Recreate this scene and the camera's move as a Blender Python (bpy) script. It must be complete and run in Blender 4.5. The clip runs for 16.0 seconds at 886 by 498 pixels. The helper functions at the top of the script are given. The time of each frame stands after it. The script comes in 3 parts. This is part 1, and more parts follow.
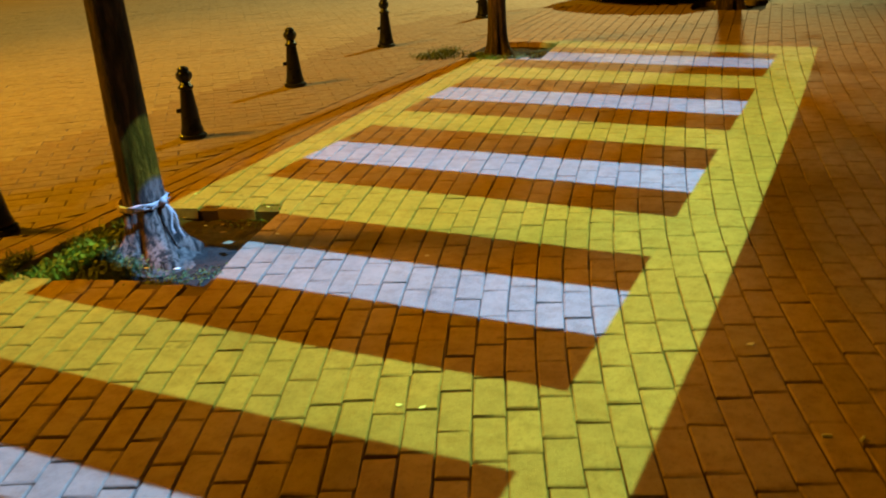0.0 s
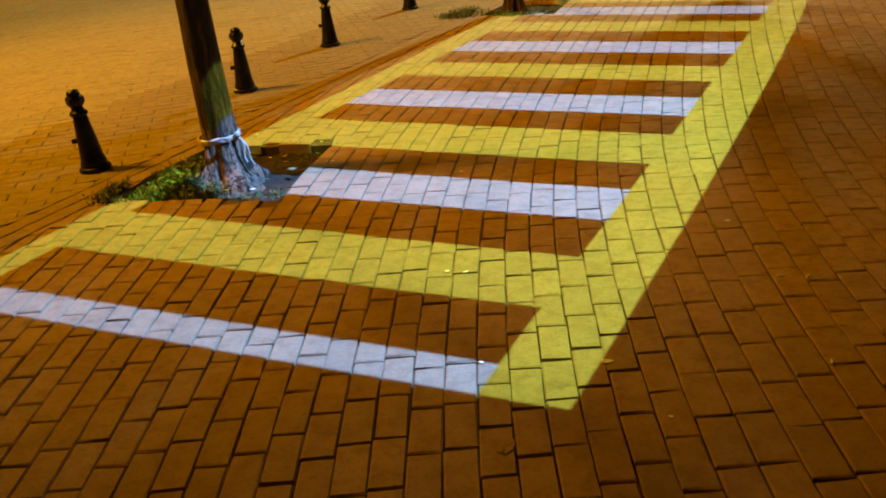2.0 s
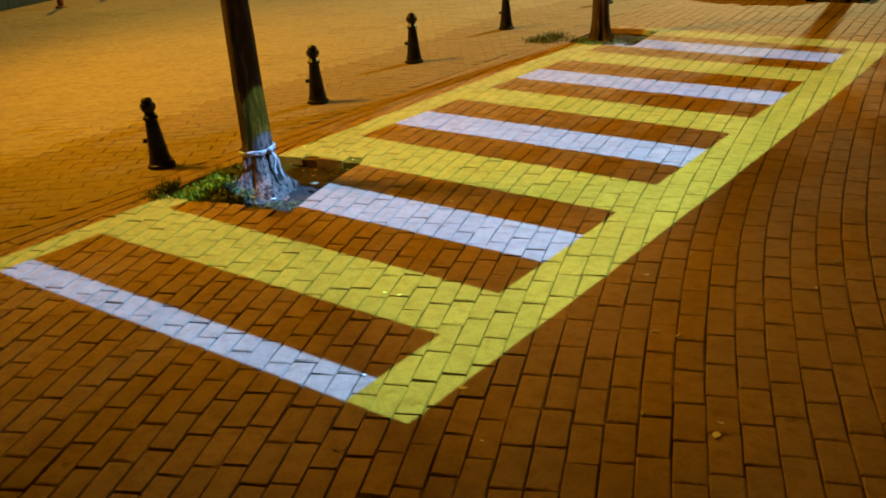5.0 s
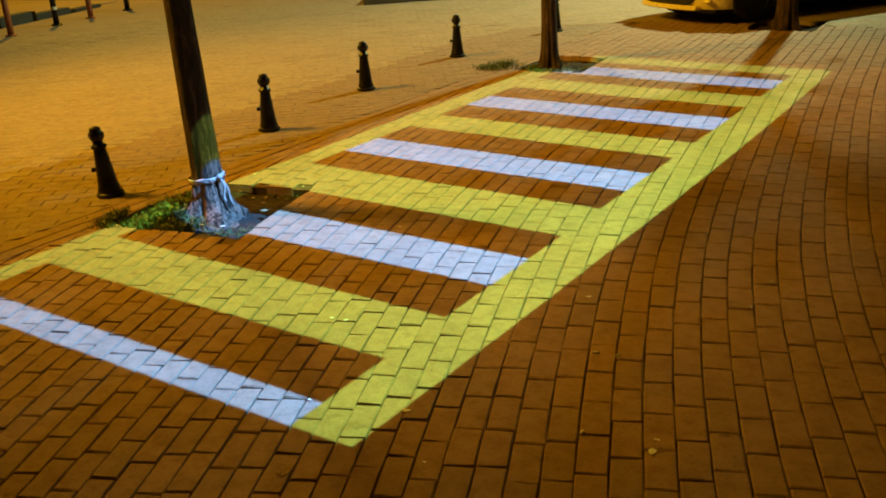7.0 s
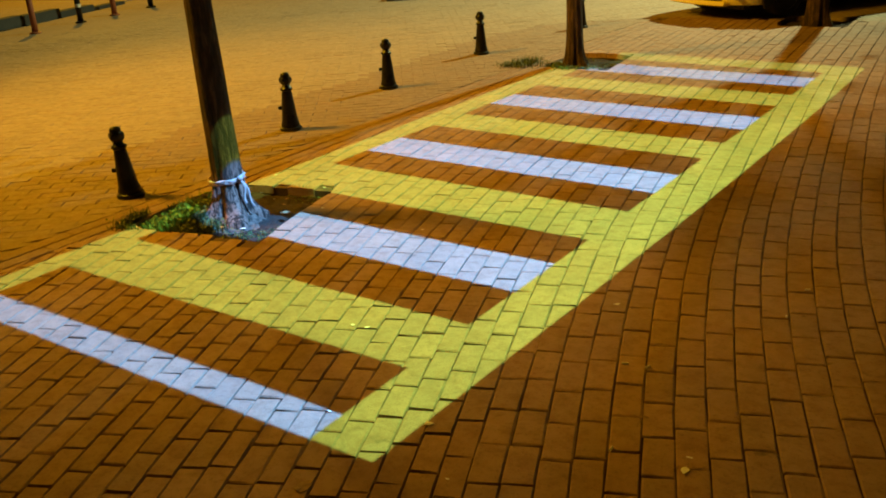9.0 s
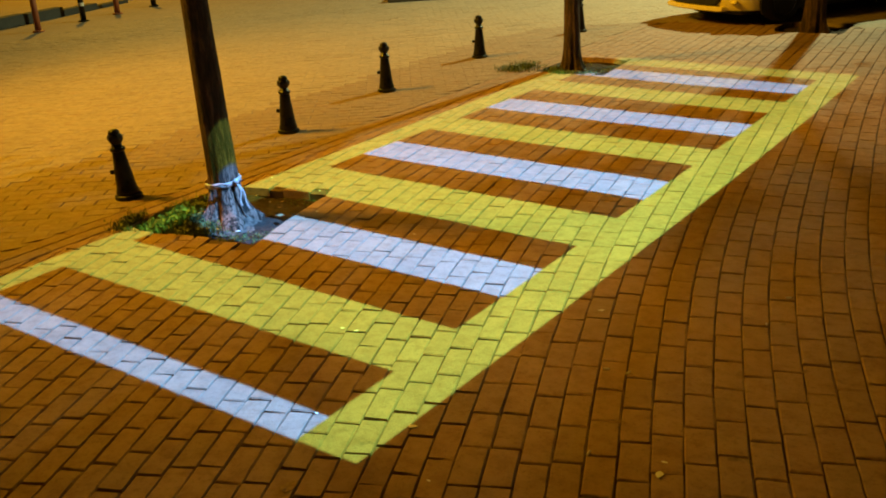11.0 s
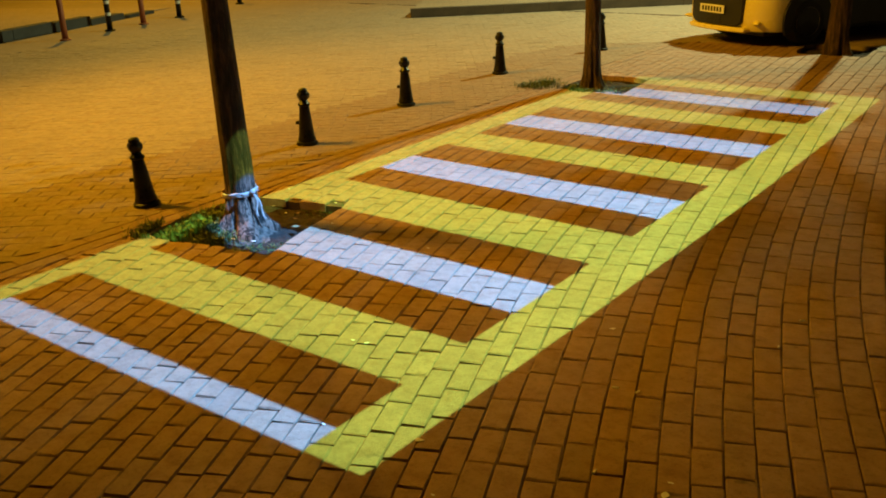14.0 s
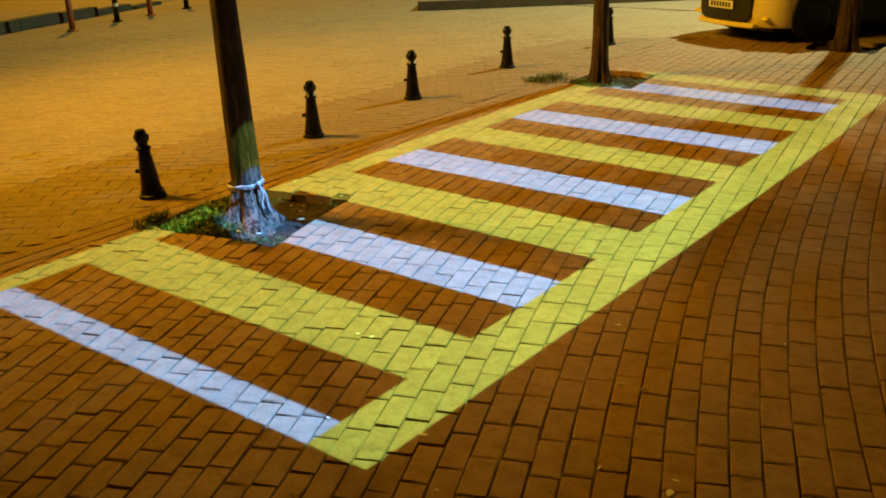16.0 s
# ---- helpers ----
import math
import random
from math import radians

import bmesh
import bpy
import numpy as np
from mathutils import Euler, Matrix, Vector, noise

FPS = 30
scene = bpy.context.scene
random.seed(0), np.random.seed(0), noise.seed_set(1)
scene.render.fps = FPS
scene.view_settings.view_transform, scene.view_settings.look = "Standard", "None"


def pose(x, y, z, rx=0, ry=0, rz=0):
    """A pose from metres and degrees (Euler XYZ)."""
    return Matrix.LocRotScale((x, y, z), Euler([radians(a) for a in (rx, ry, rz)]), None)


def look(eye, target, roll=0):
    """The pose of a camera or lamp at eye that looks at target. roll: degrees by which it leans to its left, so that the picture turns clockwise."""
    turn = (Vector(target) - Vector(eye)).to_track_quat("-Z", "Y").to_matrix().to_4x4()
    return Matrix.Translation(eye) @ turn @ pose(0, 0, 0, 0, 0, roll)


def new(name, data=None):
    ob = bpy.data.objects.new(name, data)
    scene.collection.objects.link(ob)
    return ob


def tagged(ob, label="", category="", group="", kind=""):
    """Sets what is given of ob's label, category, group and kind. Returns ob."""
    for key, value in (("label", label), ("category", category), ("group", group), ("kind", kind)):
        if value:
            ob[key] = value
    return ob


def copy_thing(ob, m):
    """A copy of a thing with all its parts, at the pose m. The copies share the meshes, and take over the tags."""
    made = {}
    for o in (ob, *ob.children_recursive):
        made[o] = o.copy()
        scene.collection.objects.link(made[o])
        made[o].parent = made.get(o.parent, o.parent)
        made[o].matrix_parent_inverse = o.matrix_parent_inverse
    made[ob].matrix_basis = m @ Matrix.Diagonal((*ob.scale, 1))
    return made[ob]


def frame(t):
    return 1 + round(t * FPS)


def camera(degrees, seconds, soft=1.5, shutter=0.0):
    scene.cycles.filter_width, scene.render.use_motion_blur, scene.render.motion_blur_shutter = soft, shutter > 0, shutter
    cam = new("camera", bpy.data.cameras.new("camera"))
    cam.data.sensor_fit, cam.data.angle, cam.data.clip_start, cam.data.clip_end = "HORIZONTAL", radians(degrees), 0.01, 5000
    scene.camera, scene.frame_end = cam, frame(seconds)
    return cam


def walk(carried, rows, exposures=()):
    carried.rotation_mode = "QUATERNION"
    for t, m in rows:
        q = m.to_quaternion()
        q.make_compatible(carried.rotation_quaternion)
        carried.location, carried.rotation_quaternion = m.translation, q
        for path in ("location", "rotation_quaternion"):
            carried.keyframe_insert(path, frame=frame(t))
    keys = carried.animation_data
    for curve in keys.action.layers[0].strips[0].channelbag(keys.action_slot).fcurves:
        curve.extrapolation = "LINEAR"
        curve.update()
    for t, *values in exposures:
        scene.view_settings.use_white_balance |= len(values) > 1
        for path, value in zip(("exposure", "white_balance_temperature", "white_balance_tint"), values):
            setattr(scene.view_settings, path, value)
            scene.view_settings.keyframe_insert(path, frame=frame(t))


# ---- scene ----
cam = camera(51.1, 16.0, soft=1.8, shutter=0.5)
PATH = [
    (0, (0.826, -1.66, 1.595), (0.019, 0.021, 0.869), -3.4),
    (0.5, (0.907, -1.941, 1.61), (0.088, -0.278, 0.859), -5.4),
    (1, (1.048, -2.192, 1.6), (0.249, -0.523, 0.843), -5.4),
    (1.5, (1.093, -2.371, 1.605), (0.26, -0.72, 0.842), -5.3),
    (2, (1.129, -2.505, 1.61), (0.288, -0.864, 0.835), -5.7),
    (2.5, (1.26, -2.464, 1.598), (0.417, -0.825, 0.821), -6.1),
    (3, (1.584, -2.352, 1.595), (0.686, -0.754, 0.794), -6.3),
    (3.5, (1.777, -2.279, 1.679), (0.798, -0.735, 0.868), -5.9),
    (3.7, (1.845, -2.28, 1.739), (0.821, -0.765, 0.929), -5.8),
    (5.8, (2.362, -2.487, 1.937), (1.231, -1.006, 1.21), -3.1),
    (6, (2.356, -2.483, 1.927), (1.253, -0.98, 1.204), -3.0),
    (6.5, (2.361, -2.473, 1.942), (1.291, -0.945, 1.224), -3.1),
    (7, (2.358, -2.436, 1.944), (1.296, -0.901, 1.227), -3.3),
    (7.5, (2.386, -2.408, 1.942), (1.321, -0.874, 1.224), -3.4),
    (8, (2.346, -2.365, 1.952), (1.266, -0.845, 1.23), -3.5),
    (8.5, (2.277, -2.329, 1.942), (1.179, -0.822, 1.219), -3.8),
    (11, (2.383, -2.351, 2.01), (1.278, -0.849, 1.284), -3.2),
    (11.5, (2.418, -2.345, 2.015), (1.309, -0.838, 1.308), -3.0),
    (12, (2.409, -2.343, 2.013), (1.299, -0.833, 1.314), -2.8),
    (12.5, (2.413, -2.342, 2.01), (1.298, -0.835, 1.314), -2.7),
    (13, (2.408, -2.342, 2.006), (1.283, -0.841, 1.312), -2.4),
    (13.5, (2.41, -2.339, 2.009), (1.278, -0.843, 1.314), -2.3),
    (14, (2.414, -2.339, 2.009), (1.271, -0.851, 1.315), -2.3),
    (14.5, (2.406, -2.34, 2.007), (1.259, -0.856, 1.312), -2.0),
    (15, (2.405, -2.334, 2.007), (1.256, -0.853, 1.309), -2.0),
    (15.5, (2.399, -2.333, 2.006), (1.251, -0.854, 1.304), -1.9),
    (16, (2.402, -2.33, 2.006), (1.253, -0.853, 1.3), -1.9),
]
EXPOSURES = [(0.0, -0.20, 7200, 14), (1.0, -0.14, 7500, 18), (2.0, -0.09, 7600, 22), (3.7, -0.14, 7500, 24), (6.0, -0.03, 6500, 10), (11.0, 0.06, 6500, 11), (16.0, 0.05, 6500, 11)]
walk(cam, [(t, look(eye, target, roll)) for t, eye, target, roll in PATH], EXPOSURES)

# ---- light: dim night sky, two street lamps out of view, an added fill, and the crossing's light projector ----
world = bpy.data.worlds.new("night_sky")
scene.world = world
world.use_nodes = True
world.node_tree.nodes["Background"].inputs["Color"].default_value = (0.009, 0.0048, 0.0014, 1)
world.node_tree.nodes["Background"].inputs["Strength"].default_value = 1.0


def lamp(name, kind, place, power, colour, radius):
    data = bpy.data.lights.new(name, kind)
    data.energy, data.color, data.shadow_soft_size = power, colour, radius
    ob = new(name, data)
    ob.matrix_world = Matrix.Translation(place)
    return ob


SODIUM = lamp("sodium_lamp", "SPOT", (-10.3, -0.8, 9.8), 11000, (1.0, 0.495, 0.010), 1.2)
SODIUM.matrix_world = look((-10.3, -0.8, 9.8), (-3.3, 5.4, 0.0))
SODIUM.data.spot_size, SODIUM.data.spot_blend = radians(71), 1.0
# Invented fill with no known source, brightens the road and pavement across.
lamp("sodium_fill_across", "POINT", (-19.0, 13.0, 8.5), 3500, (1.0, 0.52, 0.010), 0.3)
FAR_LAMP = lamp("far_street_lamp", "SPOT", (-1.75, 16.9, 8.5), 7600, (0.87, 1.0, 0.48), 0.12)
FAR_LAMP.matrix_world = look((-1.75, 16.9, 8.5), (-5.8, 11.4, 0.0))
FAR_LAMP.data.spot_size, FAR_LAMP.data.spot_blend = radians(96), 1.0
PROJECTOR = Vector((1.25, 2.6, 6.2))
AIM = Vector((-1.2, 3.3, 0.0))
BEAM = lamp("projector_beam", "SPOT", PROJECTOR, 12400, (0.165, 0.415, 0.98), 0.0008)
BEAM.matrix_world = look(PROJECTOR, AIM)
BEAM.data.spot_size, BEAM.data.spot_blend = radians(78), 0.0


# ---- materials ----
class Nodes:
    """A short way to write a node material."""

    def __init__(self, name):
        self.mat = bpy.data.materials.new(name)
        self.mat.use_nodes = True
        self.tree = self.mat.node_tree
        self.bsdf = self.tree.nodes["Principled BSDF"]
        self.out = self.tree.nodes["Material Output"]

    def add(self, kind):
        return self.tree.nodes.new(kind)

    def link(self, a, b):
        self.tree.links.new(a, b)

    def put(self, socket, value):
        if isinstance(value, bpy.types.NodeSocket):
            self.link(value, socket)
        else:
            socket.default_value = value

    def noise(self, scale, detail=4.0, rough=0.6, vector=None):
        node = self.add("ShaderNodeTexNoise")
        node.inputs["Scale"].default_value = scale
        node.inputs["Detail"].default_value = detail
        node.inputs["Roughness"].default_value = rough
        if vector is not None:
            self.link(vector, node.inputs["Vector"])
        return node.outputs["Fac"]

    def position(self):
        return self.add("ShaderNodeNewGeometry").outputs["Position"]

    def local(self):
        return self.add("ShaderNodeTexCoord").outputs["Object"]

    def math(self, op, a, b=0.0):
        node = self.add("ShaderNodeMath")
        node.operation = op
        self.put(node.inputs[0], a)
        self.put(node.inputs[1], b)
        return node.outputs[0]

    def spread(self, fac, low, high, to_low=0.0, to_high=1.0):
        node = self.add("ShaderNodeMapRange")
        node.clamp = True
        self.put(node.inputs["Value"], fac)
        for key, value in (("From Min", low), ("From Max", high), ("To Min", to_low), ("To Max", to_high)):
            node.inputs[key].default_value = value
        return node.outputs["Result"]

    def mix(self, fac, a, b, blend="MIX"):
        node = self.add("ShaderNodeMix")
        node.data_type, node.blend_type = "RGBA", blend
        self.put(node.inputs[0], fac)
        for socket, value in ((node.inputs[6], a), (node.inputs[7], b)):
            self.put(socket, (*value, 1) if isinstance(value, tuple) and len(value) == 3 else value)
        return node.outputs[2]

    def ramp(self, fac, stops):
        node = self.add("ShaderNodeValToRGB")
        self.put(node.inputs["Fac"], fac)
        while len(node.color_ramp.elements) < len(stops):
            node.color_ramp.elements.new(0.5)
        for e, (at, colour) in zip(node.color_ramp.elements, stops):
            e.position, e.color = at, (*colour, 1)
        return node.outputs["Color"]

    def bump(self, height, strength=0.3, distance=0.01):
        node = self.add("ShaderNodeBump")
        node.inputs["Strength"].default_value = strength
        node.inputs["Distance"].default_value = distance
        self.link(height, node.inputs["Height"])
        self.link(node.outputs["Normal"], self.bsdf.inputs["Normal"])

    def done(self, colour, rough=0.7, metal=0.0):
        self.put(self.bsdf.inputs["Base Color"], (*colour, 1) if isinstance(colour, tuple) else colour)
        self.put(self.bsdf.inputs["Roughness"], rough)
        self.bsdf.inputs["Metallic"].default_value = metal
        return self.mat


def paver_material(name, tones, grime, grainy=1.0):
    n = Nodes(name)
    where = n.position()
    own = n.math("FRACT", n.math("ADD", n.add("ShaderNodeObjectInfo").outputs["Random"], n.add("ShaderNodeNewGeometry").outputs["Random Per Island"]))
    base = n.ramp(own, [(i / (len(tones) - 1), c) for i, c in enumerate(tones)])
    grain = n.noise(260, 3, 0.7, where)
    patch = n.noise(1.7, 5, 0.62, where)
    blot = n.noise(13, 4, 0.65, where)
    pit = n.noise(48, 5, 0.75, where)
    c = n.mix(n.spread(grain, 0.35, 0.7, 0.0, 0.24), base, (0.48, 0.295, 0.195))
    rust = n.noise(6.5, 4, 0.6, where)
    c = n.mix(n.spread(rust, 0.50, 0.70, 0.0, 0.40 * grainy), c, (0.36, 0.165, 0.080))
    c = n.mix(n.spread(blot, 0.44, 0.70, 0.0, 0.42), c, grime)
    c = n.mix(n.spread(pit, 0.52, 0.69, 0.0, 0.58), c, grime)
    c = n.mix(n.spread(patch, 0.48, 0.74, 0.0, 0.34), c, grime)
    spot = n.noise(5.5, 3, 0.55, where)
    c = n.mix(n.spread(spot, 0.69, 0.76, 0.0, 0.15 + 0.4 * (grainy >= 1.0)), c, (0.06, 0.042, 0.03))
    n.bump(n.math("ADD", grain, n.math("MULTIPLY", n.math("ADD", blot, pit), 1.3)), 0.75 * grainy, 0.009)
    return n.done(c, n.spread(blot, 0.3, 0.7, 0.62, 0.85))


PAVER = paver_material("weathered_paver", [(0.345, 0.194, 0.121), (0.405, 0.238, 0.150), (0.345, 0.203, 0.130), (0.39, 0.226, 0.139), (0.325, 0.200, 0.132)], (0.175, 0.104, 0.068))
ROAD_PAVER = paver_material("road_paver", [(0.27, 0.212, 0.15), (0.30, 0.232, 0.16), (0.25, 0.192, 0.135)], (0.16, 0.12, 0.085), 0.6)
# Same pavers in a duller tone: weaker far light put into the colour.
DIMMED_FAR_PAVER = paver_material("dimmed_far_paver", [(0.26, 0.158, 0.102), (0.28, 0.170, 0.110), (0.245, 0.147, 0.095)], (0.17, 0.104, 0.068), 0.7)
VERGE_PAVER = paver_material("verge_paver", [(0.215, 0.148, 0.094), (0.235, 0.160, 0.102), (0.20, 0.138, 0.088)], (0.125, 0.083, 0.054), 0.7)
KERBSTONE = paver_material("kerbstone", [(0.285, 0.175, 0.11), (0.26, 0.158, 0.10)], (0.16, 0.10, 0.066))


def ground_material():
    n = Nodes("far_paving")
    where = n.position()
    brick = n.add("ShaderNodeTexBrick")
    n.link(where, brick.inputs["Vector"])
    for key, value in (("Scale", 4.0), ("Mortar Size", 0.012), ("Brick Width", 1.0), ("Row Height", 0.5)):
        brick.inputs[key].default_value = value
    brick.inputs["Color1"].default_value = (0.28, 0.21, 0.152, 1)
    brick.inputs["Color2"].default_value = (0.25, 0.188, 0.138, 1)
    brick.inputs["Mortar"].default_value = (0.14, 0.10, 0.075, 1)
    blot = n.noise(0.6, 6, 0.65, where)
    fine = n.noise(60, 3, 0.7, where)
    c = n.mix(n.spread(blot, 0.45, 0.75, 0.0, 0.45), brick.outputs["Color"], (0.15, 0.11, 0.08))
    n.bump(n.math("ADD", n.math("MULTIPLY", brick.outputs["Fac"], -1.0), fine), 0.4, 0.006)
    return n.done(c, 0.8)


GROUND = ground_material()


def plain(name, light, dark, scale, rough, metal=0.0, bump=0.2, depth=0.004):
    n = Nodes(name)
    where = n.local()
    fac = n.noise(scale, 5, 0.65, where)
    n.bump(n.noise(scale * 4, 4, 0.7, where), bump, depth)
    return n.done(n.mix(n.spread(fac, 0.35, 0.68), dark, light), n.spread(fac, 0.3, 0.7, max(rough - 0.1, 0), min(rough + 0.1, 1)), metal)


def bark_material(name, lit_foot=0.0):
    """The last argument sets how strongly the foot is paled, imitating projector light."""
    n = Nodes(name)
    where = n.local()
    stretch = n.add("ShaderNodeMapping")
    stretch.inputs["Scale"].default_value = (9, 9, 1.4)
    n.link(where, stretch.inputs["Vector"])
    ridges = n.noise(4.0, 6, 0.7, stretch.outputs["Vector"])
    fine = n.noise(70, 4, 0.7, where)
    c = n.ramp(ridges, [(0.34, (0.012, 0.008, 0.006)), (0.50, (0.05, 0.024, 0.014)), (0.74, (0.17, 0.086, 0.052))])
    c = n.mix(n.spread(fine, 0.5, 0.75, 0.0, 0.4), c, (0.03, 0.024, 0.018))
    height = n.add("ShaderNodeSeparateXYZ")
    n.link(where, height.inputs[0])
    edge = n.math("ADD", height.outputs["Z"], n.math("MULTIPLY", n.noise(9, 4, 0.7, where), 0.45))
    foot_light = n.math("MULTIPLY", n.spread(edge, 0.46, 0.66, lit_foot, 0.0), n.spread(ridges, 0.46, 0.56))
    c = n.mix(foot_light, c, (0.36, 0.195, 0.140))
    n.bump(n.math("ADD", ridges, n.math("MULTIPLY", fine, 0.3)), 0.9, 0.025)
    return n.done(c, 0.9)


BARK = bark_material("bark")
# Projector light on the trunk's foot is partly put into this bark colour.
LIT_FOOT_BARK = bark_material("lit_foot_bark", 0.85)
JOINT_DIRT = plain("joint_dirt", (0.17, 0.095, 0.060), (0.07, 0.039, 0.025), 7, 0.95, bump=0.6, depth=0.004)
SOIL = plain("dark_soil", (0.055, 0.028, 0.017), (0.012, 0.007, 0.005), 22, 0.95, bump=0.9, depth=0.02)
CAST_IRON = plain("black_cast_iron", (0.012, 0.0095, 0.008), (0.005, 0.0042, 0.0036), 30, 0.33, 0.0, 0.25)
CAST_IRON.node_tree.nodes["Principled BSDF"].inputs["Specular IOR Level"].default_value = 0.3
MORTAR = plain("dusty_mortar", (0.27, 0.17, 0.125), (0.045, 0.030, 0.022), 26, 0.95, bump=0.9, depth=0.02)
CLOTH = plain("white_cloth", (0.60, 0.43, 0.37), (0.42, 0.30, 0.26), 40, 0.9, bump=0.5)
PAPER = plain("scrap_paper", (0.82, 0.80, 0.74), (0.72, 0.69, 0.62), 60, 0.85)
DRY_LEAF = plain("dry_leaf", (0.36, 0.22, 0.10), (0.22, 0.13, 0.06), 50, 0.8)
ORANGE_POST = plain("faded_orange_plastic", (0.34, 0.10, 0.04), (0.24, 0.07, 0.03), 12, 0.6)
WHITE_BAND = plain("reflective_white_band", (0.75, 0.74, 0.70), (0.6, 0.58, 0.54), 20, 0.4)
DARK_KERB = plain("grey_kerb", (0.055, 0.055, 0.055), (0.03, 0.03, 0.03), 6, 0.85)
# Concrete darkened throughout to carry the shade on the kerb's front face.
SHADED_KERB = plain("shaded_concrete_kerb", (0.12, 0.092, 0.066), (0.08, 0.06, 0.045), 6, 0.85)
YELLOW_PAINT = plain("yellow_car_paint", (0.80, 0.68, 0.22), (0.76, 0.64, 0.19), 3, 0.28, 0.0, 0.02)
BLACK_PLASTIC = plain("black_plastic", (0.012, 0.011, 0.011), (0.007, 0.007, 0.007), 25, 0.55)
RUBBER = plain("tyre_rubber", (0.022, 0.021, 0.02), (0.014, 0.013, 0.013), 30, 0.85)
STEEL = plain("wheel_steel", (0.32, 0.31, 0.30), (0.22, 0.21, 0.20), 15, 0.4, 0.8)
PLATE = plain("number_plate_white", (0.75, 0.74, 0.70), (0.70, 0.69, 0.66), 10, 0.4)
INK = plain("black_ink", (0.03, 0.03, 0.03), (0.02, 0.02, 0.02), 10, 0.6)
GLASS = plain("dark_tinted_glass", (0.02, 0.022, 0.024), (0.015, 0.016, 0.018), 4, 0.08, 0.0, 0.0)
LAMP_GLASS = plain("headlamp_lens", (0.55, 0.55, 0.52), (0.45, 0.45, 0.43), 9, 0.15)
SHELL = plain("grey_metal_housing", (0.20, 0.20, 0.21), (0.15, 0.15, 0.16), 10, 0.5, 0.6)


def leaf_material(name, light, dark):
    n = Nodes(name)
    own = n.add("ShaderNodeNewGeometry").outputs["Random Per Island"]
    return n.done(n.mix(own, light, dark), 0.6)


GRASS = leaf_material("grass_blades", (0.13, 0.165, 0.035), (0.030, 0.046, 0.012))
LEAF = leaf_material("tree_leaves", (0.075, 0.11, 0.03), (0.04, 0.065, 0.02))


def tinted_glass(name, colour):
    """Slide glass of the projector: it lets light through in its own colour."""
    n = Nodes(name)
    clear = n.add("ShaderNodeBsdfTransparent")
    clear.inputs["Color"].default_value = (*colour, 1)
    n.link(clear.outputs[0], n.out.inputs["Surface"])
    return n.mat


SLIDE_WHITE = tinted_glass("slide_clear_glass", (0.74, 1.0, 1.0))
SLIDE_YELLOW = tinted_glass("slide_yellow_glass", (0.99, 0.86, 0.080))
SLIDE_BLACK = plain("slide_black_mask", (0.01, 0.01, 0.01), (0.008, 0.008, 0.008), 20, 0.9)


# ---- mesh helpers ----
def mesh_of(name, bm, material, smooth=False):
    mesh = bpy.data.meshes.new(name)
    bm.normal_update()
    bm.to_mesh(mesh)
    bm.free()
    mesh.materials.append(material)
    if smooth:
        for p in mesh.polygons:
            p.use_smooth = True
    return mesh


def part(name, bm, material, parent=None, label="", smooth=False):
    ob = new(name, mesh_of(name, bm, material, smooth))
    if parent is not None:
        ob.parent = parent
    if label:
        tagged(ob, label)
    return ob


def thing(name, m, label, category, group="", kind=""):
    ob = new(name)
    ob.empty_display_size = 0.1
    ob.matrix_basis = m
    return tagged(ob, label, category, group, kind)


def box(bm, centre, size, bevel=0.0, turn=None):
    made = bmesh.ops.create_cube(bm, size=1.0)["verts"]
    m = Matrix.Translation(centre) @ (turn or Matrix()) @ Matrix.Diagonal((*size, 1))
    bmesh.ops.transform(bm, matrix=m, verts=made)
    if bevel:
        edges = list({e for v in made for e in v.link_edges})
        bmesh.ops.bevel(bm, geom=edges, offset=bevel, segments=2, profile=0.6, affect="EDGES")


def lathe(bm, profile, around=24, centre=(0, 0, 0), wobble=None):
    """A solid of revolution round z from (radius, height) pairs."""
    rings = []
    for r, z in profile:
        ring = []
        for k in range(around):
            a = 2 * math.pi * k / around
            q = r * (wobble(a, z) if wobble else 1.0)
            ring.append(bm.verts.new((centre[0] + q * math.cos(a), centre[1] + q * math.sin(a), centre[2] + z)))
        rings.append(ring)
    for a, b in zip(rings, rings[1:]):
        for k in range(around):
            bm.faces.new((a[k], a[(k + 1) % around], b[(k + 1) % around], b[k]))
    bm.faces.new(list(reversed(rings[0])))
    bm.faces.new(rings[-1])


def tube(bm, points, radii, around=8):
    """A round tapered tube along a line of points."""
    rings = []
    pts = [Vector(p) for p in points]
    for i, p in enumerate(pts):
        way = (pts[min(i + 1, len(pts) - 1)] - pts[max(i - 1, 0)]).normalized()
        side = way.orthogonal().normalized() if abs(way.z) < 0.9 else way.cross(Vector((0, 1, 0))).normalized()
        up = way.cross(side)
        rings.append([bm.verts.new(p + radii[i] * (math.cos(a) * side + math.sin(a) * up)) for a in [2 * math.pi * k / around for k in range(around)]])
    for a, b in zip(rings, rings[1:]):
        for k in range(around):
            bm.faces.new((a[k], a[(k + 1) % around], b[(k + 1) % around], b[k]))
    bm.faces.new(list(reversed(rings[0])))
    bm.faces.new(rings[-1])


# ---- the ground: one sheet, sunk under the laid pavers ----
SUNK = (-12.6, -4.2, 7.0, 14.0)


# ---- planting beds: square openings in the paving ----
BEDS = [(-2.42, 1.72, 0.50, 13.0), (-2.66, 7.42, 0.47, 6.0), (-0.95, 10.85, 0.46, 4.0)]


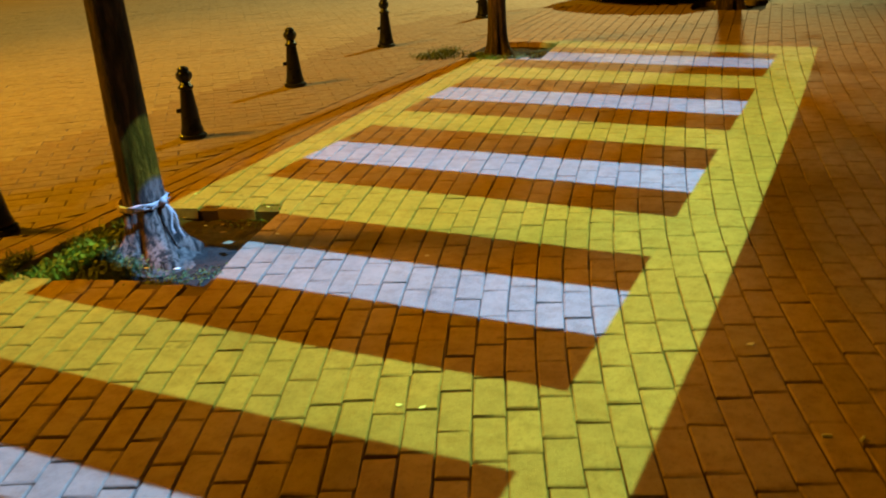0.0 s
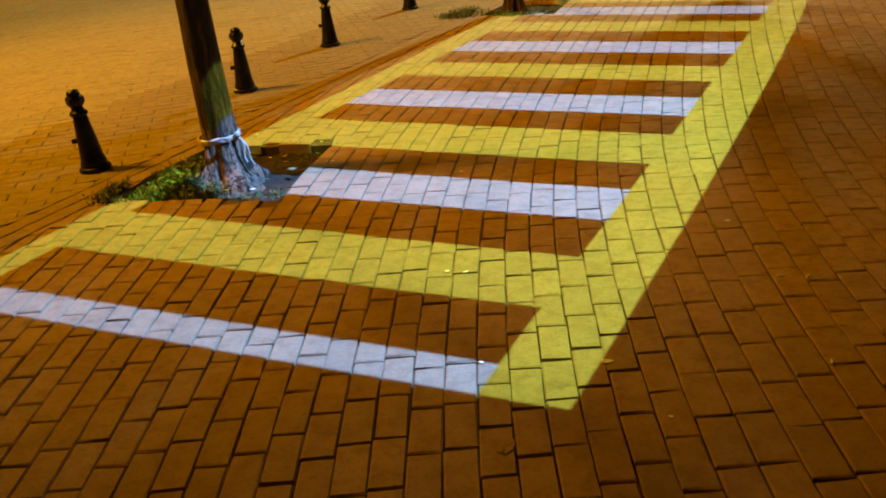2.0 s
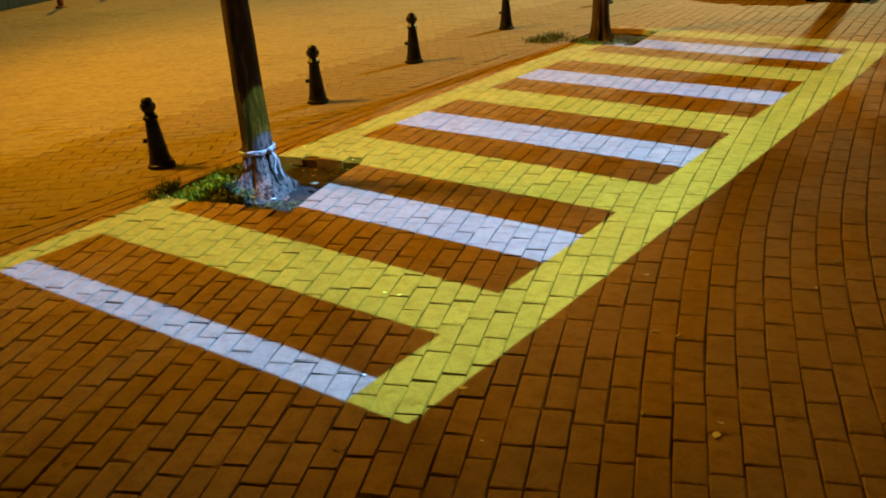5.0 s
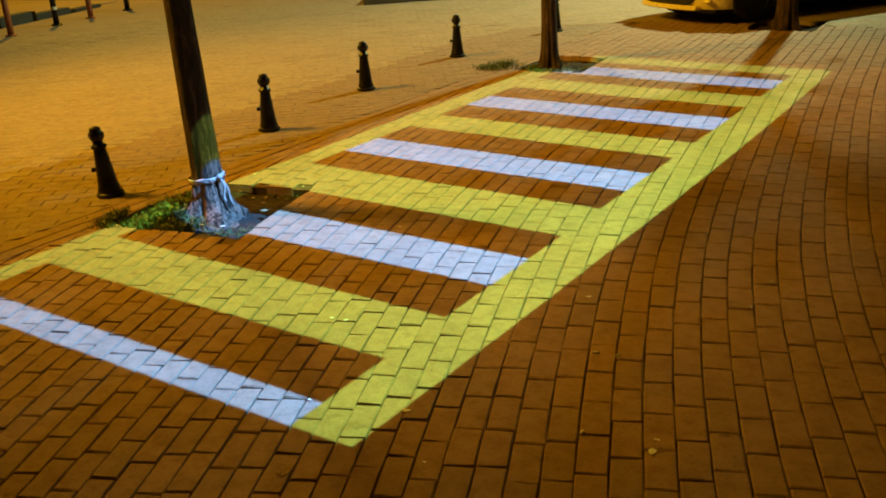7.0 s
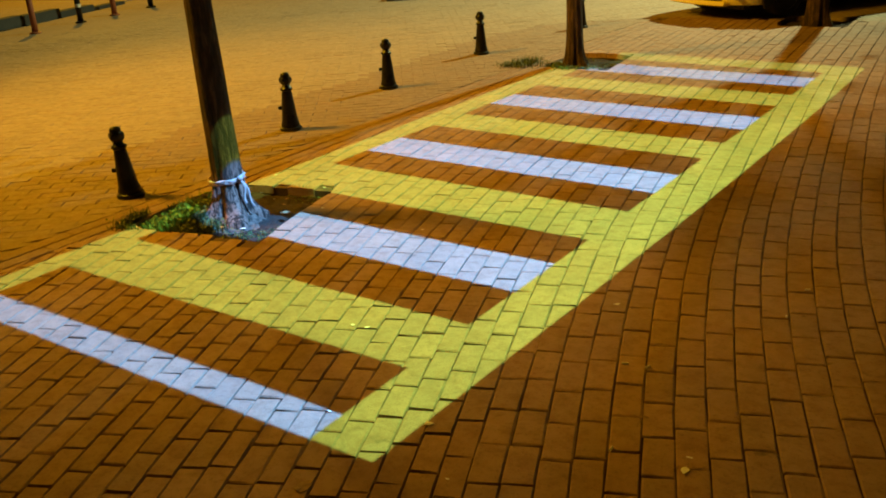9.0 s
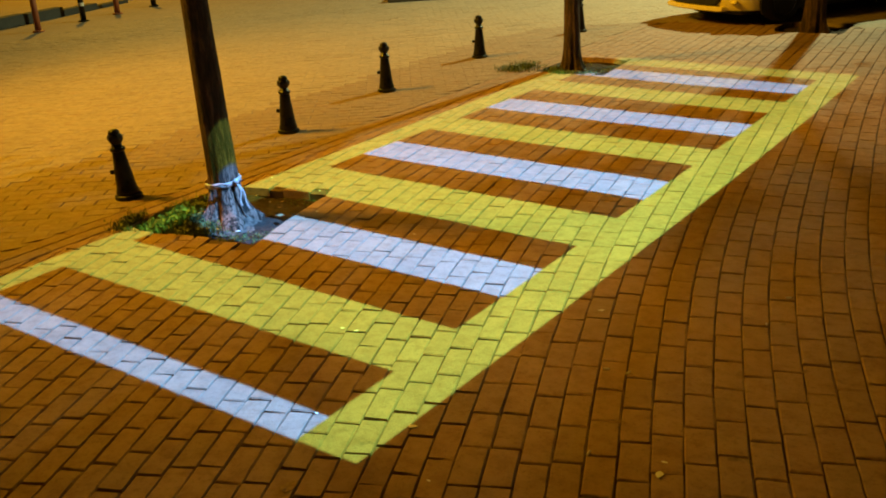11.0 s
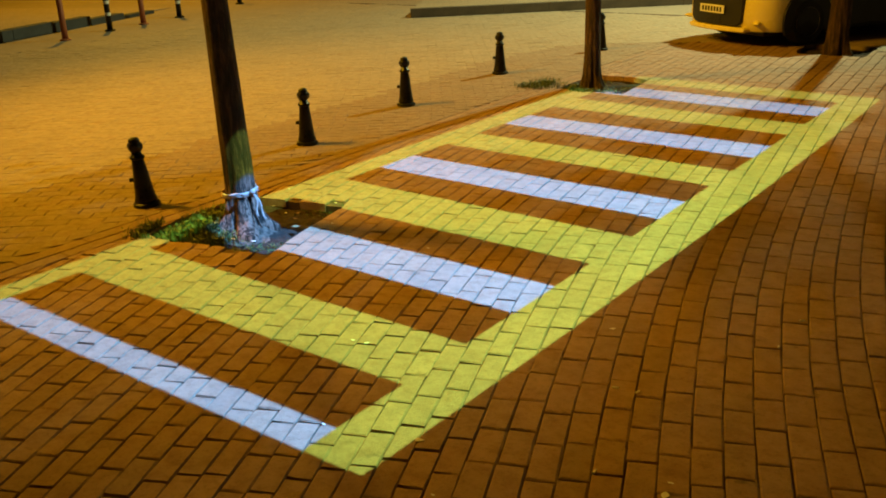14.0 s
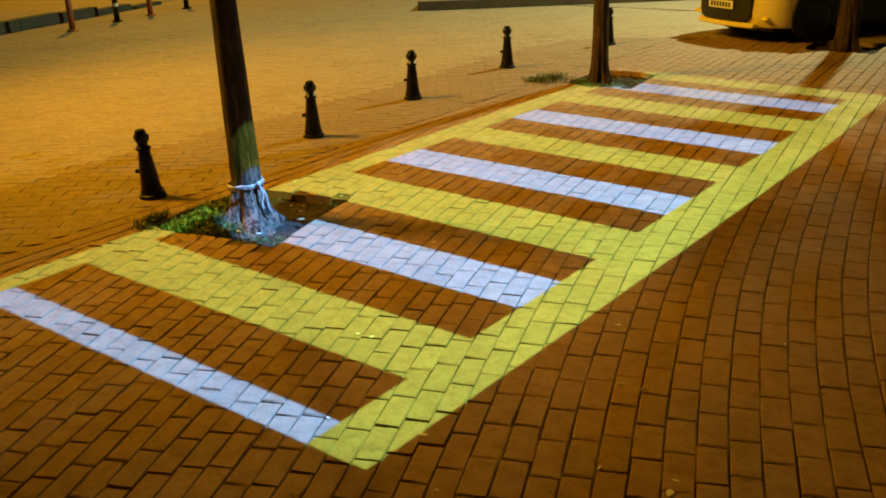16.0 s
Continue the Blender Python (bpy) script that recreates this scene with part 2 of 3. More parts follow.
def bed_local(x, y, bed):
    cx, cy, half, turn = bed
    a = radians(-turn)
    dx, dy = x - cx, y - cy
    return dx * math.cos(a) - dy * math.sin(a), dx * math.sin(a) + dy * math.cos(a)


def bed_world(u, v, bed):
    cx, cy, half, turn = bed
    a = radians(turn)
    return cx + u * math.cos(a) - v * math.sin(a), cy + u * math.sin(a) + v * math.cos(a)


def out_of_beds(x, y):
    """Moves a point that lies in a bed to the bed's edge."""
    for bed in BEDS:
        u, v = bed_local(x, y, bed)
        h = bed[2]
        if abs(u) < h and abs(v) < h:
            if h - abs(u) < h - abs(v):
                u = math.copysign(h, u)
            else:
                v = math.copysign(h, v)
            return bed_world(u, v, bed)
    return x, y


def at_corner(x, y):
    """Close to a corner of a bed, where a cut paver would be a sliver."""
    return any(min(abs(abs(c) - bed[2]) for c in [max(bed_local(x, y, bed), key=abs)]) < 0.05 and min(abs(c) for c in bed_local(x, y, bed)) > bed[2] - 0.14 for bed in BEDS) and in_bed(x, y, 0.03)


def in_bed(x, y, grow=0.0):
    return any(max(abs(c) for c in bed_local(x, y, bed)) < bed[2] + grow for bed in BEDS)


def build_ground():
    """One sheet: open ground, a shallow dirt bed under the pavers, and a pit for each tree."""
    bm = bmesh.new()
    x0, y0, x1, y1 = SUNK
    far, bed_z, pit_z = 900.0, -0.014, -0.11
    rim = [bm.verts.new(p) for p in ((x0, y0, -0.007), (x1, y0, -0.007), (x1, y1, -0.007), (x0, y1, -0.007))]
    low = [bm.verts.new((v.co.x, v.co.y, bed_z)) for v in rim]
    out = [bm.verts.new(p) for p in ((-far, -far, -0.003), (far, -far, -0.003), (far, far, -0.003), (-far, far, -0.003))]
    for k in range(4):
        j = (k + 1) % 4
        bm.faces.new((out[k], out[j], rim[j], rim[k]))
        bm.faces.new((rim[k], rim[j], low[j], low[k]))
    edges = [bm.edges.get((low[k], low[(k + 1) % 4])) for k in range(4)]
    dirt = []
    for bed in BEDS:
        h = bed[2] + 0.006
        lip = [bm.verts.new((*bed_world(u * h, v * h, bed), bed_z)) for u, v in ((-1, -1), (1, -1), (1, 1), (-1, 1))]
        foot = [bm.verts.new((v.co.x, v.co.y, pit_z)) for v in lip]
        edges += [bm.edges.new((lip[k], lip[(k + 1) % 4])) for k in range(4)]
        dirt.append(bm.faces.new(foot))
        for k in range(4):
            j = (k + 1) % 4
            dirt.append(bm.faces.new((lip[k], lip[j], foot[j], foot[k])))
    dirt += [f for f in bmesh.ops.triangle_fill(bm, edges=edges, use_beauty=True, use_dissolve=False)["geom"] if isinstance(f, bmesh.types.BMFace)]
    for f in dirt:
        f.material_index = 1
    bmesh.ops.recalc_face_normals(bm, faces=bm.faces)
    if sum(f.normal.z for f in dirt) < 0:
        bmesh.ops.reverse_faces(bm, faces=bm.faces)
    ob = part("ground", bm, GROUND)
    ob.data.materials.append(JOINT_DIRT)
    return tagged(ob, "weathered paved ground reaching into the dark distance", "ground", kind="structure")


build_ground()


def build_soil(bed, label):
    bm = bmesh.new()
    n = 48
    grid = []
    for i in range(n + 1):
        row = []
        for j in range(n + 1):
            u, v = (2 * i / n - 1) * (bed[2] + 0.004), (2 * j / n - 1) * (bed[2] + 0.004)
            x, y = bed_world(u, v, bed)
            z = -0.068 + 0.022 * noise.noise((x * 5, y * 5, 3.1)) + 0.018 * noise.noise((x * 17, y * 17, 8.0)) + 0.008 * noise.noise((x * 45, y * 45, 2.0))
            row.append(bm.verts.new((x, y, z)))
        grid.append(row)
    for i in range(n):
        for j in range(n):
            bm.faces.new((grid[i][j], grid[i + 1][j], grid[i + 1][j + 1], grid[i][j + 1]))
    return tagged(part("soil_bed", bm, SOIL, smooth=True), label, "soil", kind="structure")


for bed in BEDS:
    build_soil(bed, "dark bare soil in a square tree pit in the paving")


# ---- the crossing's light projector, its slide throws the stripes ----
SLIDE_AT = 0.45
ROWS_Y = [-0.17, 0.03, 0.47, 0.955, 1.39, 1.81, 2.22, 2.77, 3.18, 3.61, 4.07, 4.53, 4.98, 5.41, 5.87, 6.34, 6.72, 7.15, 7.45, 7.82]
BARS = "WDYDWDYDWDYDWDYDWDY"


def edge_right(y):
    t = (y - 3.8) / 4.0
    return 0.368 - 0.05 * t * t


def on_ground(u, y):
    """u: 0 outer left, 1 inner left, 2 inner right, 3 outer right; beyond that far outside."""
    x = {-1: -40.0, 0: -2.76, 1: -2.57 + 0.018 * y, 2: 0.0, 3: edge_right(y), 4: 6.0}[u]
    lift = max(min(-x / 2.5, 1.1), -0.1) * (0.02 + 0.021 * max(y, 0))
    return Vector((x, y + lift, 0.0))


def build_projector():
    base = look(PROJECTOR, AIM)
    inverse = base.inverted()

    def on_slide(p):
        q = inverse @ p
        if q.z > -0.25:
            q.z = -0.25
        return Vector((q.x / -q.z * SLIDE_AT, q.y / -q.z * SLIDE_AT, -SLIDE_AT))

    unit = thing("light_projector", base, "grey metal light projector throwing the crossing onto the paving", "projector")
    mask = bmesh.new()
    panes = []
    ys = [-3.2] + ROWS_Y + [13.0]
    kinds = "D" + BARS + "D"
    for (ya, yb), kind in zip(zip(ys, ys[1:]), kinds):
        inside = ya >= ROWS_Y[0] - 1e-6 and yb <= ROWS_Y[-1] + 1e-6
        for u in range(-1, 4):
            corners = [on_slide(on_ground(*c)) for c in ((u, ya), (u + 1, ya), (u + 1, yb), (u, yb))]
            colour = "D"
            if inside and u in (0, 2):
                colour = "D" if u == 0 and ya > 6.7 else "Y"
            elif inside and u == 1:
                colour = kind
            if colour == "D":
                mask.faces.new([mask.verts.new(c) for c in corners])
            else:
                panes.append((colour, corners))
    bmesh.ops.remove_doubles(mask, verts=mask.verts, dist=1e-6)
    part("slide_mask", mask, SLIDE_BLACK, unit, "black slide mask")
    for colour, corners in panes:
        bm = bmesh.new()
        bm.faces.new([bm.verts.new(c) for c in corners])
        part("slide_pane", bm, SLIDE_YELLOW if colour == "Y" else SLIDE_WHITE, unit)
    body = bmesh.new()
    box(body, (0, 0, 0.30), (0.42, 0.34, 0.46), 0.02)
    part("housing", body, SHELL, unit)
    mast = bmesh.new()
    foot = inverse @ Vector((PROJECTOR.x + 1.9, PROJECTOR.y - 0.1, -0.03))
    head = inverse @ Vector((PROJECTOR.x + 1.9, PROJECTOR.y - 0.1, PROJECTOR.z + 0.5))
    tube(mast, [foot, head], [0.07, 0.05], 14)
    tube(mast, [head - (head - foot).normalized() * 0.28, Vector((0, 0, 0.36))], [0.03, 0.03], 10)
    part("mast", mast, SHELL, unit, "grey steel mast")
    return unit


build_projector()

# ---- street furniture ----
def build_bollard(m):
    b = thing("bollard", m, "short black cast-iron bollard with a ringed knob head", "bollard", "bollards along the road edge")
    bm = bmesh.new()
    lathe(bm, [(0.098, -0.004), (0.100, 0.012), (0.096, 0.022), (0.082, 0.028)], 20)
    part("base_flange", bm, CAST_IRON, b, smooth=False)
    bm = bmesh.new()
    lathe(bm, [(0.080, 0.026), (0.083, 0.045), (0.078, 0.062), (0.073, 0.075), (0.064, 0.16), (0.054, 0.25), (0.045, 0.325), (0.043, 0.335)], 20)
    part("shaft", bm, CAST_IRON, b, smooth=True)
    bm = bmesh.new()
    lathe(bm, [(0.043, 0.333), (0.054, 0.340), (0.056, 0.350), (0.050, 0.360), (0.038, 0.366), (0.036, 0.392)], 20)
    part("collar", bm, CAST_IRON, b, smooth=True)
    bm = bmesh.new()
    lathe(bm, [(0.034, 0.385), (0.044, 0.396), (0.051, 0.412), (0.052, 0.436), (0.046, 0.450), (0.038, 0.456), (0.042, 0.466), (0.034, 0.482), (0.012, 0.490)], 20,
          wobble=lambda a, z: 1.0 + 0.11 * math.cos(6 * a) * (0.40 < z < 0.455))
    part("knob_head", bm, CAST_IRON, b, smooth=True)
    bm = bmesh.new()
    box(bm, (-0.066, 0.0, 0.19), (0.05, 0.022, 0.03), 0.006)
    part("chain_lug", bm, CAST_IRON, b)
    return b


first = build_bollard(Matrix.Translation((-3.376, 1.593, 0)) @ Matrix.Rotation(radians(3), 4, Vector((0.74, -0.67, 0))) @ pose(0, 0, 0, 0, 0, 40) @ Matrix.Diagonal((1, 1, 1.055, 1)))
for x, y, turn, lean in ((-3.655, 3.573, 42, 1.0), (-3.935, 5.376, 38, -0.8), (-4.098, 7.469, 45, 0.5), (-3.86, 9.72, 40, 0.0)):
    copy_thing(first, pose(x, y, 0, lean, 0, turn))


def build_post(x, y, orange):
    label = "faded orange plastic traffic post" if orange else "black traffic post with white reflective bands"
    p = thing("traffic_post", pose(x, y, 0), label, "post", "traffic posts by the far kerb")
    bm = bmesh.new()
    lathe(bm, [(0.10, -0.003), (0.10, 0.018), (0.07, 0.028)], 16)
    part("base", bm, ORANGE_POST if orange else CAST_IRON, p)
    bm = bmesh.new()
    lathe(bm, [(0.055, 0.024), (0.052, 0.4), (0.050, 0.86), (0.040, 0.90), (0.012, 0.915)], 16)
    part("pole", bm, ORANGE_POST if orange else CAST_IRON, p, smooth=True)
    if not orange:
        for z in (0.28, 0.50, 0.72):
            bm = bmesh.new()
            lathe(bm, [(0.0555, z), (0.057, z + 0.005), (0.057, z + 0.055), (0.0555, z + 0.06)], 16)
            part("reflective_band", bm, WHITE_BAND, p, "white reflective band")
    return p


for x, y, orange in ((-13.24, 7.14, True), (-13.69, 8.38, False), (-13.95, 9.34, True), (-14.26, 10.48, False), (-15.2, 13.0, False)):
    build_post(x, y, orange)


# ---- kerbs of the far pavements ----
def build_kerb(name, a, b, width, height, material, label, step=0.9, drop=99.0):
    """A raised kerb of stones from a to b; its pavement lies behind it."""
    a, b = Vector((*a, 0)), Vector((*b, 0))
    way = (b - a).normalized()
    base = thing(name, Matrix.Translation(a) @ Matrix.Rotation(math.atan2(way.y, way.x), 4, "Z"), label, "kerb", kind="structure")
    bm = bmesh.new()
    box(bm, (0, 0, height / 2), (step - 0.004, width, height), 0.007)
    mesh = mesh_of("kerbstone", bm, material)
    for k in range(int((b - a).length / step)):
        stone = new("kerbstone", mesh)
        stone.parent = base
        sink = max(0.0, (k + 0.5) * step - drop) * 0.055
        stone.matrix_basis = pose((k + 0.5) * step, 0, random.uniform(-0.006, 0.002) - sink, 0, 0, random.uniform(-0.4, 0.4))
    return base


build_kerb("kerb_1", (-9.2, 12.05), (-1.0, 19.4), 0.16, 0.17, SHADED_KERB, "concrete kerb in a shade-darkened colour edging a raised traffic island")
build_kerb("kerb_2", (-13.6, 4.6), (-16.1, 11.85), 0.22, 0.20, DARK_KERB, "dark grey kerb of the pavement across the road", step=1.1, drop=3.6)


def build_island():
    """Raised paving behind the far kerb."""
    bm = bmesh.new()
    a, b, c = Vector((-9.25, 12.17, 0)), Vector((-1.05, 19.52, 0)), Vector((-4.6, 25.6, 0))
    d = a + (c - b)
    low = [bm.verts.new((p.x, p.y, -0.01)) for p in (a, b, c, d)]
    top = [bm.verts.new((p.x, p.y, 0.155)) for p in (a, b, c, d)]
    bm.faces.new(top)
    for k in range(4):
        j = (k + 1) % 4
        bm.faces.new((low[k], low[j], top[j], top[k]))
    return tagged(part("traffic_island", bm, ROAD_PAVER), "raised paved traffic island beyond the road", "pavement", kind="structure")


build_island()


def build_far_pavement():
    """The raised pavement across the road."""
    bm = bmesh.new()
    a, b = Vector((-13.72, 4.55, 0)), Vector((-16.24, 11.80, 0))
    back = Vector((-12.0, -4.0, 0))
    corners = (a, b, b + back, a + back)
    low = [bm.verts.new((p.x, p.y, -0.01)) for p in corners]
    top = [bm.verts.new((p.x, p.y, z)) for p, z in zip(corners, (0.19, 0.004, 0.004, 0.19))]
    bm.faces.new(top)
    for k in range(4):
        j = (k + 1) % 4
        bm.faces.new((low[k], low[j], top[j], top[k]))
    bmesh.ops.recalc_face_normals(bm, faces=bm.faces)
    return tagged(part("pavement_across", bm, ROAD_PAVER), "raised pavement on the far side of the road", "pavement", kind="structure")


build_far_pavement()


# ---- trees ----
def build_tree(x, y, radius, lean, seed, label, apron=-0.65, spread=1.0, flaring=1.0, stem=2.5, leafy=1.0, bark=BARK, stout=0.45):
    rng = random.Random(seed)
    tree = thing("tree", pose(x, y, -0.03), label, "tree", "street trees")
    heights = [-0.06, 0.0, 0.04, 0.09, 0.15, 0.22, 0.32, 0.45, 0.7, 1.0, 1.4, 1.9, stem]
    bm = bmesh.new()
    around = 60
    rings = []
    for z in heights:
        r = radius * (1.02 - 0.14 * z)
        ring = []
        low, z = z, max(z, 0.0)
        for k in range(around):
            a = 2 * math.pi * k / around
            root = 1.0 + 0.30 * math.exp(-z / 0.16) * math.cos(5 * a + seed) + 0.07 * math.exp(-z / 0.3) * math.cos(13 * a + 2 * seed) + 0.05 * noise.noise((math.cos(a) * 2, math.sin(a) * 2, z * 3 + seed)) + 0.018 * math.cos(11 * a + z * 4)
            toward = 0.5 + 0.5 * math.cos(a - apron)
            flare = 1.0 + flaring * (0.45 + 0.75 * toward ** 2) * math.exp(-z / (0.055 + 0.03 * toward))
            q = r * root * flare
            ring.append(bm.verts.new((lean[0] * z + q * math.cos(a), lean[1] * z + q * math.sin(a), low)))
        rings.append(ring)
    for a, b in zip(rings, rings[1:]):
        for k in range(around):
            bm.faces.new((a[k], a[(k + 1) % around], b[(k + 1) % around], b[k]))
    bm.faces.new(rings[-1])
    part("trunk", bm, bark, tree, smooth=True)
    tips = []
    top = Vector((lean[0] * stem, lean[1] * stem, stem - 0.05))
    for k in range(6):
        a = 2 * math.pi * k / 6 + rng.uniform(-0.3, 0.3)
        reach = rng.uniform(0.7, 1.25) * min(spread, 1.25)
        rise = rng.uniform(0.9, 1.9) * spread
        mid = top + Vector((math.cos(a) * reach * 0.45, math.sin(a) * reach * 0.45, rise * 0.5))
        end = top + Vector((math.cos(a) * reach, math.sin(a) * reach, rise))
        bm = bmesh.new()
        tube(bm, [top - Vector((0, 0, 0.12)), mid, end], [radius * stout, radius * stout * 0.62, 0.012], 8)
        part("limb", bm, BARK, tree, smooth=True)
        tips += [mid.lerp(end, f) for f in (0.3, 0.65, 1.0)]
    bm = bmesh.new()
    for tip in tips:
        for _ in range(int(46 * leafy * spread * spread)):
            p = tip + Vector((rng.gauss(0, 0.26 * min(spread, 1.4)), rng.gauss(0, 0.26 * min(spread, 1.4)), rng.gauss(0, 0.20 * spread)))
            turn = Euler((rng.uniform(-0.9, 0.9), rng.uniform(-0.9, 0.9), rng.uniform(0, 6.28))).to_matrix()
            s = rng.uniform(0.06, 0.11)
            shape = ((0, -1, 0), (0.5, -0.2, 0.12), (0, 1, -0.1), (-0.5, -0.2, 0.12))
            v = [bm.verts.new(p + turn @ (Vector(q) * s)) for q in shape]
            bm.faces.new((v[0], v[1], v[2]))
            bm.faces.new((v[0], v[2], v[3]))
    tagged(part("crown", bm, LEAF, tree), kind="stuff")
    return tree


build_tree(-2.42, 1.70, 0.103, (-0.014, -0.012), 3, "slim street tree with a white cloth tied round its flared trunk", bark=LIT_FOOT_BARK, spread=1.3, leafy=0.6)
build_tree(-2.73, 7.34, 0.097, (0.006, -0.008), 8, "slim street tree in a weedy pit beside the crossing", flaring=0.45)
build_tree(-0.93, 10.82, 0.138, (0.010, 0.0), 14, "slim street tree standing beside a parked yellow van", spread=1.7, flaring=0.2, stem=3.3, leafy=0.30, stout=0.75)


def build_mound():
    """Pale dried mortar spilled over the roots."""
    bm = bmesh.new()
    n, rings = 40, []
    for f in (0.0, 0.25, 0.5, 0.7, 0.85, 1.0):
        ring = []
        for k in range(n):
            a = 2 * math.pi * k / n
            reach = 0.19 + 0.15 * max(0.0, math.cos(a + 0.55)) ** 2 + 0.03 * noise.noise((math.cos(a) * 2.3, math.sin(a) * 2.3, 4))
            r = 0.07 + (reach - 0.07) * f
            x, y = -2.42 + r * math.cos(a), 1.70 + r * math.sin(a)
            z = -0.066 + 0.105 * (1 - f) ** 1.5 + 0.010 * noise.noise((x * 14, y * 14, 1)) * (1.1 - f)
            if f > 0.8 and not in_bed(x, y):
                z = 0.004
            ring.append(bm.verts.new((x, y, z)))
        rings.append(ring)
    for a, b in zip(rings, rings[1:]):
        for k in range(n):
            bm.faces.new((b[k], b[(k + 1) % n], a[(k + 1) % n], a[k]))
    return tagged(part("mortar_mound", bm, MORTAR, smooth=True), "pale dusty mortar spilled round the tree's roots", "mortar")


build_mound()


def build_ribbon():
    """White cloth tied round the trunk of the nearest tree."""
    ribbon = thing("cloth_ribbon", pose(-2.428, 1.693, 0.205), "white cloth strip knotted round the tree trunk", "cloth")
    bm = bmesh.new()
    around, tall = 40, 5
    rings = []
    for i in range(tall):
        ring = []
        for k in range(around):
            a = 2 * math.pi * k / around
            fold = 0.006 * math.sin(9 * a + i * 2.1) + 0.004 * math.sin(23 * a)
            r = 0.121 + fold + 0.004 * (i % 2)
            z = 0.0085 * i + 0.010 * math.sin(a + 0.6) + 0.004 * math.sin(5 * a)
            ring.append(bm.verts.new((r * math.cos(a), r * math.sin(a), z)))
        rings.append(ring)
    for a, b in zip(rings, rings[1:]):
        for k in range(around):
            bm.faces.new((a[k], a[(k + 1) % around], b[(k + 1) % around], b[k]))
    band = part("band", bm, CLOTH, ribbon, smooth=True)
    band.modifiers.new("thick", "SOLIDIFY").thickness = 0.004
    a0 = radians(-2)
    out = Vector((math.cos(a0), math.sin(a0), 0))
    bm = bmesh.new()
    lathe(bm, [(0.006, -0.018), (0.018, -0.010), (0.021, 0.003), (0.015, 0.015), (0.005, 0.021)], 10, tuple(out * 0.137 + Vector((0, 0, 0.03))))
    part("knot", bm, CLOTH, ribbon, smooth=True)
    for swing, length, wide in ((-0.06, 0.15, 0.022), (0.12, 0.19, 0.020)):
        bm = bmesh.new()
        side = Vector((-out.y, out.x, 0))
        rows = []
        for i in range(7):
            f = i / 6
            c = out * (0.140 + 0.07 * f + 0.010 * math.sin(6 * f)) + side * (swing * f * 0.35 + 0.008 * math.sin(5 * f)) + Vector((0, 0, 0.025 - length * f))
            w = wide * (0.35 + 0.65 * f) / 2
            rows.append([bm.verts.new(c + side * s * w + out * 0.006 * math.sin(4 * f + s)) for s in (-1, 0, 1)])
        for p, q in zip(rows, rows[1:]):
            for k in range(2):
                bm.faces.new((p[k], p[k + 1], q[k + 1], q[k]))
        tail = part("tail", bm, CLOTH, ribbon, smooth=True)
        tail.modifiers.new("thick", "SOLIDIFY").thickness = 0.004
    return ribbon


build_ribbon()


# ---- weeds in the tree pits ----
def build_weeds(name, clumps, seed, label):
    """Tufts of grass: (x, y, spread, height, blades)."""
    rng = random.Random(seed)
    bm = bmesh.new()
    for cx, cy, spread, tall, count in clumps:
        for _ in range(count):
            x, y = rng.gauss(cx, spread), rng.gauss(cy, spread)
            h = tall * rng.uniform(0.3, 0.9)
            a = rng.uniform(0, 6.28)
            lean = rng.uniform(0.1, 0.75) * h
            w = rng.uniform(0.0015, 0.0045)
            side = Vector((-math.sin(a), math.cos(a), 0)) * w
            way = Vector((math.cos(a), math.sin(a), 0))
            z = -0.065 if in_bed(x, y) else -0.002
            p0 = Vector((x, y, z))
            p1 = p0 + way * lean * 0.35 + Vector((0, 0, h * 0.6))
            p2 = p0 + way * lean + Vector((0, 0, h * rng.uniform(0.75, 1.0)))
            v = [bm.verts.new(p0 - side), bm.verts.new(p0 + side), bm.verts.new(p1 + side * 0.9), bm.verts.new(p1 - side * 0.9), bm.verts.new(p2)]
            bm.faces.new((v[0], v[1], v[2], v[3]))
            bm.faces.new((v[3], v[2], v[4]))
            for _ in range(rng.choice((0, 0, 1)) if tall > 0.08 else rng.choice((0, 1, 1))):
                s = rng.uniform(0.006, 0.011) * (1.0 + 2.5 * max(0.0, tall - 0.05) / 0.15 * 0.4)
                p1 = p0 + way * lean * rng.uniform(0.1, 0.8) + Vector((rng.uniform(-0.01, 0.01), rng.uniform(-0.01, 0.01), h * rng.uniform(0.35, 0.95)))
                turn = Euler((rng.uniform(-0.8, 0.8), rng.uniform(-0.8, 0.8), rng.uniform(0, 6.28))).to_matrix()
                q = [bm.verts.new(p1 + turn @ (Vector(c) * s)) for c in ((0, -1, 0), (0.6, 0, 0.1), (0, 1.1, 0), (-0.6, 0, 0.1))]
                bm.faces.new(q)
    return tagged(part(name, bm, GRASS), label, "grass", kind="stuff")


build_weeds("weeds", [(-2.56, 1.46, 0.055, 0.17, 700), (-2.66, 1.57, 0.065, 0.20, 800), (-2.60, 1.66, 0.05, 0.18, 500), (-2.45, 1.38, 0.07, 0.11, 600), (-2.80, 1.26, 0.055, 0.09, 700), (-2.82, 1.16, 0.05, 0.05, 500), (-2.66, 1.30, 0.06, 0.13, 400),
                      (-2.36, 1.52, 0.07, 0.09, 200), (-2.62, 1.75, 0.08, 0.10, 180), (-2.10, 1.42, 0.07, 0.022, 220), (-1.98, 1.55, 0.05, 0.022, 120), (-2.12, 2.26, 0.05, 0.025, 60), (-2.28, 2.22, 0.06, 0.02, 40)],
            21, "green grass and leafy weeds growing round the tree")
